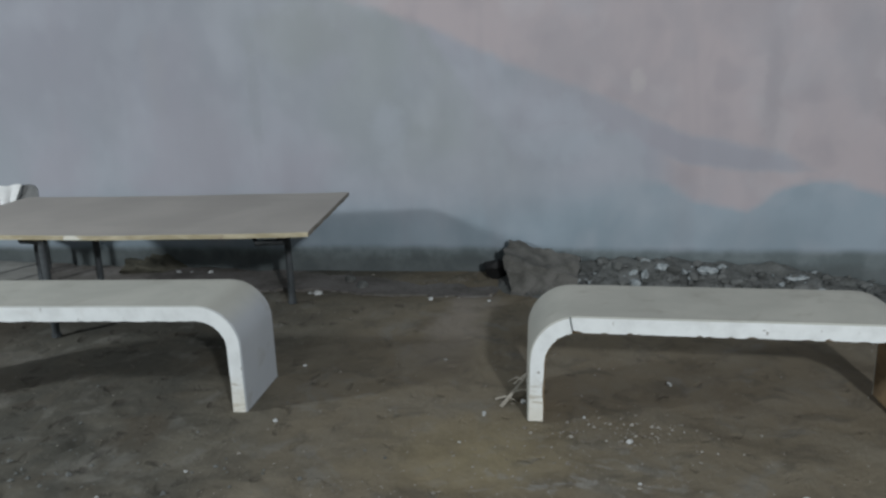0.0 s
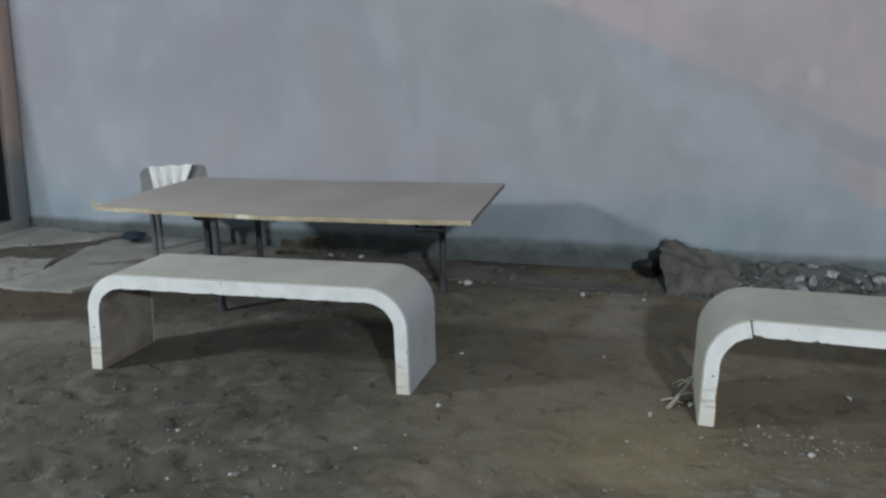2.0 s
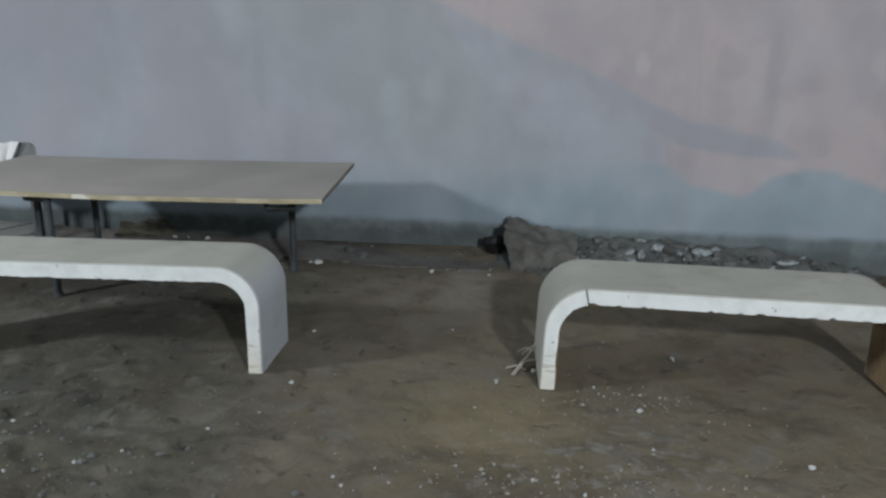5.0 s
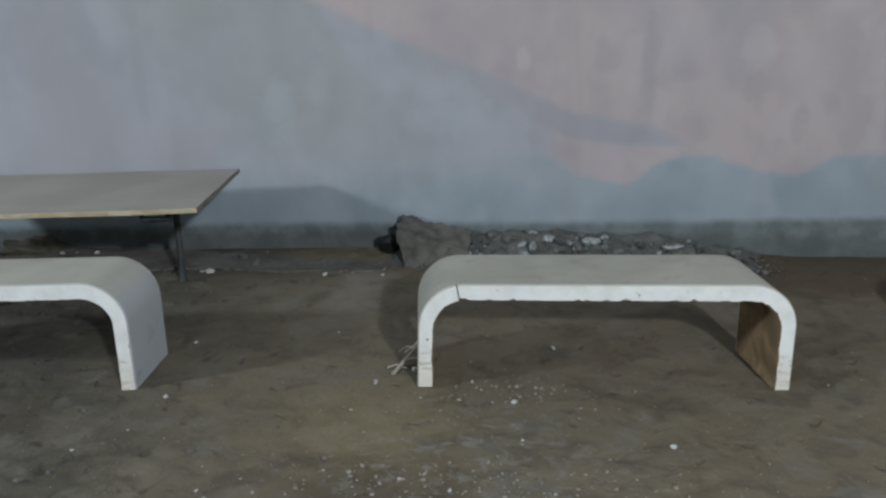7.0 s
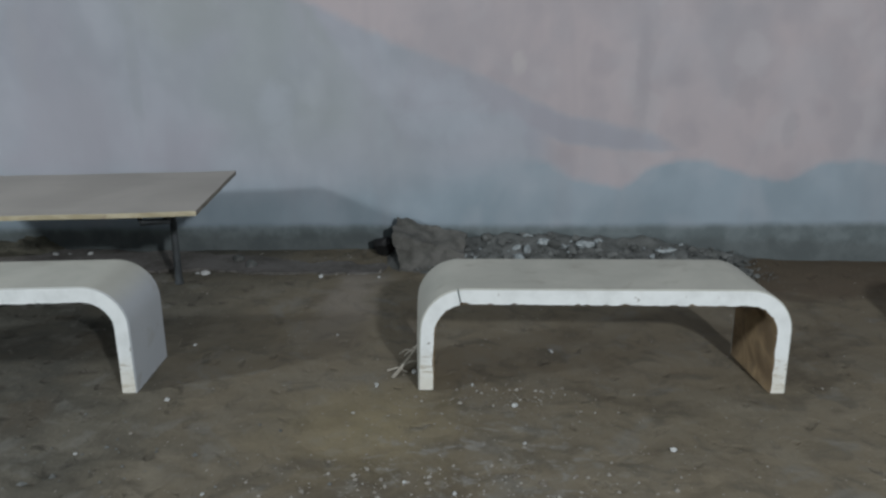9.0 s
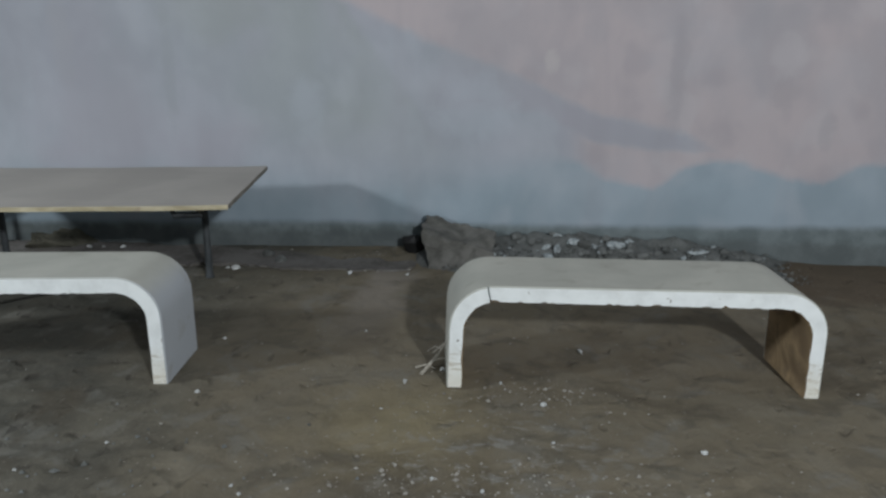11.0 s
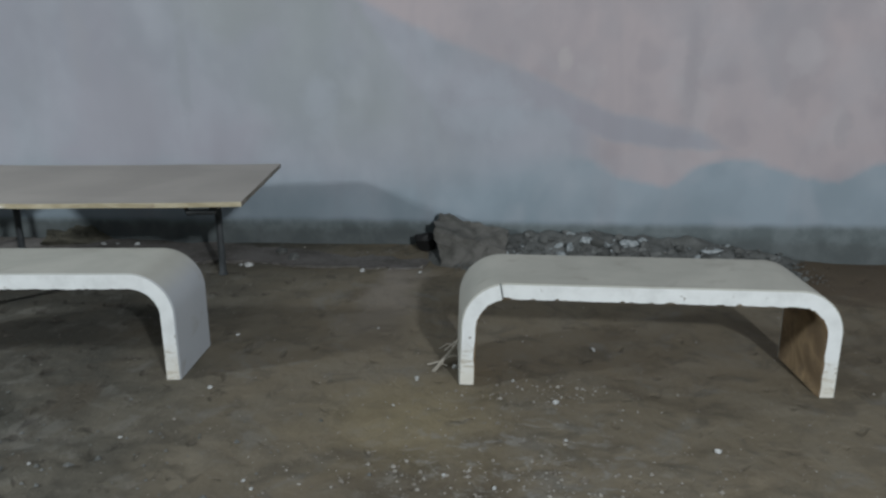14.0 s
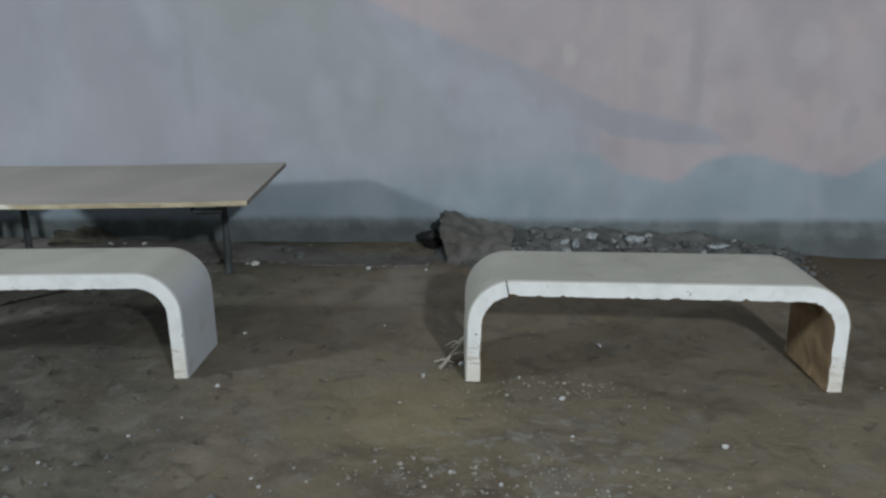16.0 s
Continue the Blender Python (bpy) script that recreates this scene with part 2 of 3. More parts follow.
    # painted light: the bright gap between two bench shadows, put into the dirt colour
    across = s.math("ABSOLUTE", s.math("ADD", s.math("ADD", x, 0.84), s.math("MULTIPLY", s.math("SUBTRACT", mid, 0.5), 0.5)))
    lit_gap = s.math("MULTIPLY", s.step(across, 0.03, 0.24, 1.0, 0.0), s.math("MULTIPLY", s.step(y, 3.3, 4.4), s.step(y, 4.75, 4.95, 1.0, 0.0)))
    c = s.mix(s.math("MULTIPLY", lit_gap, 0.65), c, (0.225, 0.200, 0.170))
    grit = s.step(s.cells(26.0), 0.06, 0.13, 1.0, 0.0)
    c = s.mix(s.math("MULTIPLY", s.math("MULTIPLY", grit, s.step(fine, 0.52, 0.6)), 0.8), c, (0.36, 0.35, 0.32))
    s.bump(s.math("SUBTRACT", s.math("ADD", s.math("ADD", mid, blot), s.math("MULTIPLY", fine, 0.35)), s.math("MULTIPLY", pits, 0.6)), 0.6, 0.02)
    return s.done(c)


def bench_top(name, lit_side0, lit_side1):
    s = Shader(name, 0.62, 0, 0.35)
    n, fine, dirt = s.noise(3.0, 5, 0.6, None, 0.4), s.noise(60, 4), s.noise(7, 6, 0.65, None, 0.5)
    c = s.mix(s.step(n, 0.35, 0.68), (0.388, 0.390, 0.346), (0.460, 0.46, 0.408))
    # faces that turn sideways take a tint that paints in the lamp's cast
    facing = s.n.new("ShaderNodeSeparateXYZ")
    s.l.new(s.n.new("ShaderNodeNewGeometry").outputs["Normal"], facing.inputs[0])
    c = s.mix(s.step(facing.outputs[2], 0.35, 0.95), s.mix(n, lit_side0, lit_side1), c)
    c = s.mix(s.math("MULTIPLY", s.step(dirt, 0.55, 0.75), 0.45), c, (0.24, 0.22, 0.18))
    c = s.mix(s.math("MULTIPLY", fine, 0.15), c, (0.22, 0.21, 0.19))
    s.bump(s.math("ADD", dirt, fine), 0.12, 0.003)
    return s.done(c)


def bench_white():
    s = Shader("white_bench_edge_paint", 0.6, 0, 0.35)
    n, fine = s.noise(9.0, 6, 0.65), s.noise(45, 4)
    _, _, z = s.axes()
    c = s.mix(s.step(n, 0.3, 0.6), (0.60, 0.625, 0.618), (0.70, 0.73, 0.725))
    chips = s.step(s.math("ADD", s.noise(16.0, 4, 0.6, None, 0.4, (2, 3, 1)), s.math("MULTIPLY", fine, 0.15)), 0.735, 0.78)
    c = s.mix(chips, c, (0.20, 0.18, 0.155))
    crack = s.step(s.noise(9.0, 5, 0.6, (1.2, 1, 4.0), 0.8, (6, 0, 2)), 0.52, 0.64)
    c = s.mix(s.math("MULTIPLY", crack, s.step(z, 0.10, 0.24, 0.85, 0.0)), c, (0.34, 0.31, 0.25))
    c = s.mix(s.math("MULTIPLY", s.step(s.math("MULTIPLY_ADD", n, 0.22, z), 0.12, 0.34, 1.0, 0.0), 0.55), c, (0.62, 0.58, 0.47))
    c = s.mix(s.math("MULTIPLY", s.step(s.noise(5.0, 5, 0.6, None, 0.5, (1, 8, 4)), 0.60, 0.75), 0.35), c, (0.48, 0.46, 0.42))
    s.bump(s.math("SUBTRACT", n, chips), 0.25, 0.004)
    return s.done(c)


def bench_raw(name, low, high):
    s = Shader(name, 0.85, 0, 0.2)
    n, mid = s.noise(14, 6), s.noise(4, 5, 0.6, None, 0.6)
    c = s.mix(s.step(mid, 0.35, 0.65), low, high)
    s.bump(n, 0.4, 0.006)
    return s.done(s.mix(s.math("MULTIPLY", s.step(n, 0.5, 0.7), 0.4), c, (0.14, 0.11, 0.08)))


def board_top():
    s = Shader("worn_grey_board", 0.55, 0, 0.35)
    n, grain, fine = s.noise(2.0, 4, 0.5, None, 0.4), s.noise(5.0, 6, 0.6, (0.25, 5, 1)), s.noise(50, 4)
    c = s.mix(s.step(n, 0.35, 0.65), (0.325, 0.305, 0.278), (0.375, 0.352, 0.32))
    c = s.mix(s.math("MULTIPLY", s.step(grain, 0.5, 0.75), 0.3), c, (0.27, 0.255, 0.235))
    s.bump(s.math("ADD", grain, fine), 0.08, 0.002)
    return s.done(c)


def board_edge():
    s = Shader("bare_wood_board_edge", 0.8, 0, 0.2)
    n, p = s.noise(6.0, 5, 0.6, (1, 1, 4)), s.noise(3.1, 5, 0.6, None, 0.5, (5, 0, 0))
    c = s.mix(s.step(n, 0.35, 0.65), (0.30, 0.26, 0.17), (0.43, 0.385, 0.275))
    c = s.mix(s.step(p, 0.56, 0.63), c, (0.26, 0.22, 0.16))
    c = s.mix(s.step(s.noise(4.3, 3, 0.5, None, 0.2, (0, 4, 1)), 0.60, 0.66), c, (0.56, 0.55, 0.48))
    s.bump(n, 0.3, 0.004)
    return s.done(c)


def stone_grey():
    s = Shader("broken_concrete", 0.9, 0, 0.2)
    r, n, f = s.random(), s.noise(7, 6), s.noise(40, 5)
    c = s.mix(r, (0.072, 0.075, 0.071), (0.156, 0.162, 0.156))
    c = s.mix(s.math("MULTIPLY", s.step(n, 0.45, 0.7), 0.45), c, (0.215, 0.215, 0.205))
    c = s.mix(s.math("MULTIPLY", s.step(f, 0.5, 0.7), 0.35), c, (0.07, 0.065, 0.055))
    s.bump(s.math("ADD", n, f), 0.6, 0.01)
    return s.done(c)


def stone_white(name, low, high):
    s = Shader(name, 0.85, 0, 0.2)
    n = s.noise(30, 5)
    s.bump(n, 0.4, 0.004)
    return s.done(s.mix(s.step(n, 0.35, 0.65), low, high))


def gravel_mixed():
    s = Shader("mixed_gravel", 0.9, 0, 0.2)
    r = s.island()
    c = s.mix(s.step(r, 0.0, 0.7), (0.13, 0.115, 0.095), (0.27, 0.255, 0.225))
    c = s.mix(s.step(r, 0.92, 0.95), c, (0.30, 0.29, 0.27))
    return s.done(c)


def door_paint():
    s = Shader("dark_green_metal_door", 0.55, 0.0, 0.3)
    n = s.noise(3.0, 5, 0.6, (1, 1, 0.4))
    s.bump(s.noise(30, 4), 0.08, 0.002)
    return s.done(s.mix(s.step(n, 0.35, 0.7), (0.013, 0.022, 0.026), (0.022, 0.036, 0.041)))


def jamb_plaster():
    s = Shader("pink_jamb_plaster", 0.88, 0, 0.2)
    _, _, z = s.axes()
    n, f = s.noise(2.5, 5, 0.6, (1, 1, 0.5)), s.noise(30, 5)
    low = s.step(s.math("ADD", z, s.math("MULTIPLY", n, 0.3)), 0.65, 1.05)
    c = s.mix(low, s.mix(n, (0.165, 0.178, 0.183), (0.245, 0.260, 0.264)), s.mix(n, (0.33, 0.245, 0.215), (0.40, 0.305, 0.270)))
    s.bump(s.math("ADD", n, f), 0.3, 0.006)
    return s.done(c)


def paving_cement():
    s = Shader("worn_cement_paving", 0.85, 0, 0.25)
    n, d, f = s.noise(2.2, 5, 0.6, None, 0.5), s.noise(1.6, 5, 0.62, None, 0.7, (3, 1, 0)), s.noise(45, 5)
    c = s.mix(s.step(n, 0.35, 0.65), (0.205, 0.205, 0.190), (0.285, 0.284, 0.264))
    c = s.mix(s.math("MULTIPLY", s.step(d, 0.52, 0.62), 0.85), c, (0.105, 0.085, 0.062))
    c = s.mix(s.math("MULTIPLY", f, 0.25), c, (0.14, 0.13, 0.11))
    s.bump(s.math("ADD", n, f), 0.3, 0.006)
    return s.done(c)


# one bench paint twice: cool and warm lamplight put into the side tones
TOP = bench_top("bench_paint_cool_lit_sides", (0.352, 0.376, 0.400), (0.410, 0.435, 0.458))
TOP_WARM_LIT = bench_top("bench_paint_warm_lit_sides", (0.366, 0.368, 0.332), (0.44, 0.442, 0.395))
WALL, DIRT, WHITE, RAW = wall_paint(), ground_dirt(), bench_white(), bench_raw("raw_brown_bench_underside", (0.14, 0.10, 0.060), (0.33, 0.24, 0.14))
RAW_GREY = bench_raw("raw_grey_bench_underside", (0.13, 0.115, 0.10), (0.22, 0.20, 0.18))
BOARD, EDGE, STONE, LIME, GRAVEL = board_top(), board_edge(), stone_grey(), stone_white("lime_white_chip", (0.34, 0.35, 0.34), (0.54, 0.55, 0.54)), gravel_mixed()
PLASTER = stone_white("dusty_painted_plaster", (0.21, 0.235, 0.24), (0.41, 0.44, 0.445))
APRON = simple("rough_grey_brown_apron", (0.078, 0.071, 0.062), (0.168, 0.158, 0.147), 3.5, 0.9, 0, 0.5)
SOIL = simple("dark_debris_soil", (0.074, 0.077, 0.072), (0.148, 0.154, 0.148), 9, 0.95, 0, 0.6)
SOIL_DARK = simple("dark_olive_soil", (0.042, 0.041, 0.030), (0.085, 0.080, 0.061), 14, 0.95, 0, 0.6)
CRUST = simple("weathered_dark_concrete", (0.074, 0.073, 0.065), (0.155, 0.151, 0.138), 11, 0.92, 0, 0.7)
DOOR, JAMB, PAVING = door_paint(), jamb_plaster(), paving_cement()
IRON = simple("dark_steel_tube", (0.022, 0.026, 0.028), (0.055, 0.06, 0.062), 12, 0.55, 0.3)
STEEL = simple("dull_grey_steel_tube", (0.040, 0.046, 0.050), (0.078, 0.086, 0.090), 12, 0.6, 0.2)
GREEN = simple("green_broom_plastic", (0.008, 0.048, 0.018), (0.016, 0.085, 0.034), 20, 0.55)
CANE = simple("weathered_broom_stick", (0.030, 0.022, 0.018), (0.065, 0.048, 0.036), 10, 0.75)
GREYP = simple("grey_chair_plastic", (0.14, 0.145, 0.145), (0.20, 0.205, 0.20), 8, 0.5)
CHAIR_LEG = simple("dark_grey_chair_plastic", (0.085, 0.088, 0.09), (0.13, 0.135, 0.135), 8, 0.55)
CLOTH = simple("white_chair_cover", (0.60, 0.61, 0.60), (0.74, 0.75, 0.74), 9, 0.8)
NAVY = simple("dark_blue_cloth", (0.012, 0.020, 0.035), (0.035, 0.055, 0.085), 14, 0.8, 0, 0.4)
# near-black for the lump that stands in for a shaded recess
RECESS_BLACK = simple("recess_black", (0.008, 0.008, 0.008), (0.018, 0.018, 0.018), 14, 0.6, 0, 0.4)
TWIG = simple("dry_pale_twig", (0.25, 0.23, 0.19), (0.46, 0.43, 0.37), 25, 0.85)
LITTER = simple("pale_plastic_litter", (0.34, 0.36, 0.38), (0.50, 0.52, 0.54), 15, 0.6)
LITTER_BLUE = simple("blue_grey_plastic_litter", (0.14, 0.17, 0.21), (0.30, 0.34, 0.38), 15, 0.6)


# ---------------------------------------------------------------- building helpers
def mesh_object(name, bm, mats, parent=None, label="", sharp=35):
    me = bpy.data.meshes.new(name)
    bmesh.ops.recalc_face_normals(bm, faces=bm.faces[:])
    bm.to_mesh(me)
    bm.free()
    for m in mats if isinstance(mats, (list, tuple)) else [mats]:
        me.materials.append(m)
    if sharp:
        me.shade_smooth()
        me.set_sharp_from_angle(angle=radians(sharp))
    ob = new(name, me)
    ob.parent = parent
    if label:
        tagged(ob, label)
    return ob


def part(name, bm, material, parent, label="", sharp=35):
    return mesh_object(name, bm, material, parent, label, sharp)


def thing(name, m, label, category, group="", kind=""):
    ob = new(name)
    ob.empty_display_size = 0.1
    ob.matrix_world = m
    return tagged(ob, label, category, group, kind)


def box(bm, x0, y0, z0, x1, y1, z1, bevel=0.0):
    made = bmesh.ops.create_cube(bm, size=1)["verts"]
    for v in made:
        v.co = Vector((x0 + (v.co.x + 0.5) * (x1 - x0), y0 + (v.co.y + 0.5) * (y1 - y0), z0 + (v.co.z + 0.5) * (z1 - z0)))
    if bevel:
        edges = list({e for v in made for e in v.link_edges})
        bmesh.ops.bevel(bm, geom=edges, offset=bevel, segments=2, affect="EDGES", profile=0.5)
    return bm


def tube(bm, points, radius, sides=10, taper=None):
    """A round bar along points, with closed ends."""
    points = [Vector(p) for p in points]
    rings = []
    for i, p in enumerate(points):
        a, b = points[max(i - 1, 0)], points[min(i + 1, len(points) - 1)]
        d = (b - a).normalized()
        u = d.cross(Vector((0.3, 0.9, 0.1))).normalized()
        w = d.cross(u)
        r = radius if taper is None else radius + (taper - radius) * i / (len(points) - 1)
        rings.append([bm.verts.new(p + r * (math.cos(k * math.tau / sides) * u + math.sin(k * math.tau / sides) * w)) for k in range(sides)])
    for r0, r1 in zip(rings, rings[1:]):
        for k in range(sides):
            bm.faces.new((r0[k], r0[(k + 1) % sides], r1[(k + 1) % sides], r1[k]))
    bm.faces.new(rings[0][::-1])
    bm.faces.new(rings[-1])
    return bm


def lump(bm, size, seed, detail=2, rough=0.35, flat=True):
    """An irregular stone that rests on z = 0."""
    rng = random.Random(seed)
    made = bmesh.ops.create_icosphere(bm, subdivisions=detail, radius=1)["verts"]
    off = Vector((rng.uniform(-90, 90), rng.uniform(-90, 90), rng.uniform(-90, 90)))
    cuts = [(Vector((rng.gauss(0, 1), rng.gauss(0, 1), rng.gauss(0, 1))).normalized(), rng.uniform(0.45, 0.8)) for _ in range(7)]
    for v in made:
        d = v.co.normalized()
        r = 1 + rough * noise.noise(d * 1.6 + off) + rough * 0.5 * noise.noise(d * 4 + off)
        p = d * r
        for n, k in cuts:
            over = p.dot(n) - k
            if over > 0:
                p -= n * over * 0.9
        v.co = Vector((p.x * size[0], p.y * size[1], p.z * size[2]))
    low = min(v.co.z for v in made)
    for v in made:
        v.co.z -= low
        if flat:
            v.co.z = max(v.co.z - 0.15 * size[2], 0)
    return made


# ---------------------------------------------------------------- ground, walls
def ground_height(x, y):
    h = 0.012 * noise.noise(Vector((x * 0.9, y * 0.9, 3.1))) + 0.007 * noise.noise(Vector((x * 3.3, y * 3.3, 7.7)))
    h += 0.004 * noise.noise(Vector((x * 9, y * 9, 1.7)))
    # trodden clods and pits in the open yard
    rough = max(0.0, min(1.0, (3.3 - y) / 0.7)) * (0.35 + 0.65 * max(0.0, min(1.0, (-0.9 - x) / 1.2)))
    if rough > 0:
        n = noise.noise(Vector((x * 11, y * 9, 5.3))) + 0.5 * noise.noise(Vector((x * 24, y * 20, 2.9)))
        h += rough * (0.010 * n - 0.060 * max(0.0, -n - 0.28))
    # soil banked against the wall
    bank = max(0.0, min(1.0, (y - 4.75) / 0.5))
    h += 0.05 * bank * bank * max(0.0, min(1.0, (x + 2.5) / 2.0)) * max(0.0, min(1.0, (2.0 - x) / 0.9))
    return h - 0.006


def spaced():
    xs = [-400, -120, -50, -25, -14, -10] + [-8 + 0.06 * i for i in range(60)] + [-4.4 + 0.024 * i for i in range(260)] + [1.85 + 0.06 * i for i in range(45)] + [4.6, 5.2, 6, 8, 12, 25, 50, 120, 400]
    ys = [-400, -120, -50, -25, -12, -6, -3, -1, 0.0, 0.5, 0.9] + [1.2 + 0.024 * i for i in range(90)] + [3.37 + 0.055 * i for i in range(38)] + [5.5, 6, 8, 14, 30, 80, 400]
    return xs, ys


def ground():
    xs, ys = spaced()
    verts = []
    for y in ys:
        for x in xs:
            near = -8 <= x <= 4.6 and 0.9 <= y <= 5.5
            verts.append((x, y, ground_height(x, y) if near else -0.006))
    w = len(xs)
    faces = [(j * w + i, j * w + i + 1, (j + 1) * w + i + 1, (j + 1) * w + i) for j in range(len(ys) - 1) for i in range(w - 1)]
    me = bpy.data.meshes.new("ground")
    me.from_pydata(verts, [], faces)
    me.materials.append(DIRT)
    me.shade_smooth()
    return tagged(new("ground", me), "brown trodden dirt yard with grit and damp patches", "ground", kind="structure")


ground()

WALL_Y, SIDE_X = 5.28, -6.245


def wall_sheet(name, x0, x1, z0, z1, thick, step=0.12):
    """A thick wall along x whose front face is slightly uneven."""
    bm = bmesh.new()
    nx, nz = int((x1 - x0) / step), int((z1 - z0) / step)
    front = [[bm.verts.new((x0 + (x1 - x0) * i / nx, 0.012 * noise.noise(Vector((i * step * 0.8, 5, k * step * 0.8))), z0 + (z1 - z0) * k / nz)) for i in range(nx + 1)] for k in range(nz + 1)]
    for k in range(nz):
        for i in range(nx):
            bm.faces.new((front[k][i], front[k][i + 1], front[k + 1][i + 1], front[k + 1][i]))
    back = [bm.verts.new(p) for p in ((x0, thick, z0), (x1, thick, z0), (x1, thick, z1), (x0, thick, z1))]
    bm.faces.new(back)
    bm.faces.new([*front[0], back[1], back[0]])
    bm.faces.new([*front[-1], back[2], back[3]])
    bm.faces.new([*(r[0] for r in front), back[3], back[0]])
    bm.faces.new([*(r[-1] for r in front), back[2], back[1]])
    return mesh_object(name, bm, WALL, sharp=50)


w = wall_sheet("wall_north", -6.6, 9.0, -0.3, 3.3, 0.25)
w.location = (0, WALL_Y, 0)
tagged(w, "long plastered wall with faded blue and pink mural paint", "wall", kind="structure")

# side wall with the door opening; old masonry that leans a little into the yard
DOOR_Y0, DOOR_Y1, DOOR_H, LEAN = 4.30, 5.10, 2.1, 0.074


def leaning(bm):
    """Shears upright masonry by the wall's lean."""
    for v in bm.verts:
        v.co.x += LEAN * v.co.z
    return bm


bm = bmesh.new()
box(bm, SIDE_X - 0.25, DOOR_Y1, -0.3, SIDE_X, WALL_Y - 0.02, 3.3, 0.012)
box(bm, SIDE_X - 0.25, 3.60, -0.3, SIDE_X, DOOR_Y0, 3.3, 0.012)
box(bm, SIDE_X - 0.25, DOOR_Y0, DOOR_H + 0.12, SIDE_X, DOOR_Y1, 3.3)
tagged(mesh_object("wall_west", leaning(bm), JAMB, sharp=30), "side wall of pink and grey plaster around a door", "wall", kind="structure")

bm = box(bmesh.new(), SIDE_X - 0.25, DOOR_Y0, -0.2, SIDE_X + 0.03, DOOR_Y1, 0.105, 0.012)
tagged(mesh_object("door_sill", bm, PAVING), "low cement doorstep under the metal door", "doorstep", kind="structure")

door = thing("door_1", pose(SIDE_X - 0.075, DOOR_Y0, 0.105), "closed dark green metal door in a pink jamb", "door", kind="structure")
DOOR_W = DOOR_Y1 - DOOR_Y0
part("door_leaf", leaning(box(bmesh.new(), -0.02, 0.035, 0.008, 0.02, DOOR_W - 0.035, 2.06, 0.004)), DOOR, door)
for y0, y1 in ((0.0, 0.032), (DOOR_W - 0.032, DOOR_W)):
    part("door_frame", leaning(box(bmesh.new(), -0.03, y0, 0, 0.03, y1, 2.10, 0.004)), DOOR, door)
part("door_frame", leaning(box(bmesh.new(), -0.03, 0.033, 2.062, 0.03, DOOR_W - 0.033, 2.10, 0.004)), DOOR, door)
for z in (0.52, 1.04, 1.56):
    part("door_rib", leaning(box(bmesh.new(), 0.018, 0.05, z, 0.026, DOOR_W - 0.05, z + 0.018, 0.003)), DOOR, door)
part("door_handle", leaning(tube(bmesh.new(), [(0.02, 0.10, 1.02), (0.05, 0.10, 1.02), (0.05, 0.20, 1.02)], 0.008)), IRON, door, "dark steel lever handle")


# ragged cement paving by the door
def ragged(name, outline, top, material, label, seed):
    rng = random.Random(seed)
    ring = []
    for (x0, y0), (x1, y1) in zip(outline, outline[1:] + outline[:1]):
        n = max(2, int(math.hypot(x1 - x0, y1 - y0) / 0.035))
        for k in range(n):
            p = Vector((x0 + (x1 - x0) * k / n, y0 + (y1 - y0) * k / n, seed))
            q = 0.075 * noise.noise_vector(p * 2.4) + 0.035 * noise.noise_vector(p * 7)
            ring.append((p.x + q.x + rng.uniform(-0.008, 0.008), min(p.y + q.y + rng.uniform(-0.008, 0.008), 5.27)))
    bm = bmesh.new()
    up = [bm.verts.new((x, y, top + rng.uniform(-0.003, 0.003))) for x, y in ring]
    down = [bm.verts.new((x + rng.uniform(-0.02, 0.02), y + rng.uniform(-0.02, 0.02), -0.06)) for x, y in ring]
    bm.faces.new(up)
    for i in range(len(ring)):
        j = (i + 1) % len(ring)
        bm.faces.new((up[i], up[j], down[j], down[i]))
    return tagged(mesh_object(name, bm, material, sharp=25), label, "paving", kind="structure")


ragged("paving_1", [(-4.95, 3.76), (-4.38, 3.85), (-4.10, 4.25), (-4.05, 4.9), (-4.4, 5.24), (-5.0, 5.24), (-5.15, 4.75), (-5.0, 4.25)], 0.020, PAVING, "broken cement paving with a ragged edge", 3)
ragged("paving_2", [(-5.36, 3.90), (-5.05, 3.85), (-4.98, 4.15), (-5.10, 4.42), (-5.48, 4.36), (-5.62, 4.14)], 0.018, PAVING, "small broken slab of cement paving", 5)
ragged("paving_3", [(-6.21, 4.45), (-5.95, 4.50), (-5.62, 4.80), (-5.30, 5.02), (-5.2, 5.24), (-6.21, 5.24)], 0.016, PAVING, "worn cement paving before the door", 7)


ragged("paving_4", [(-4.3, 4.92), (-3.4, 4.84), (-2.4, 4.86), (-1.5, 4.80), (-0.72, 4.86), (-0.62, 5.26), (-4.3, 5.26)], 0.008, APRON, "rough grey-brown cement apron along the wall", 11)


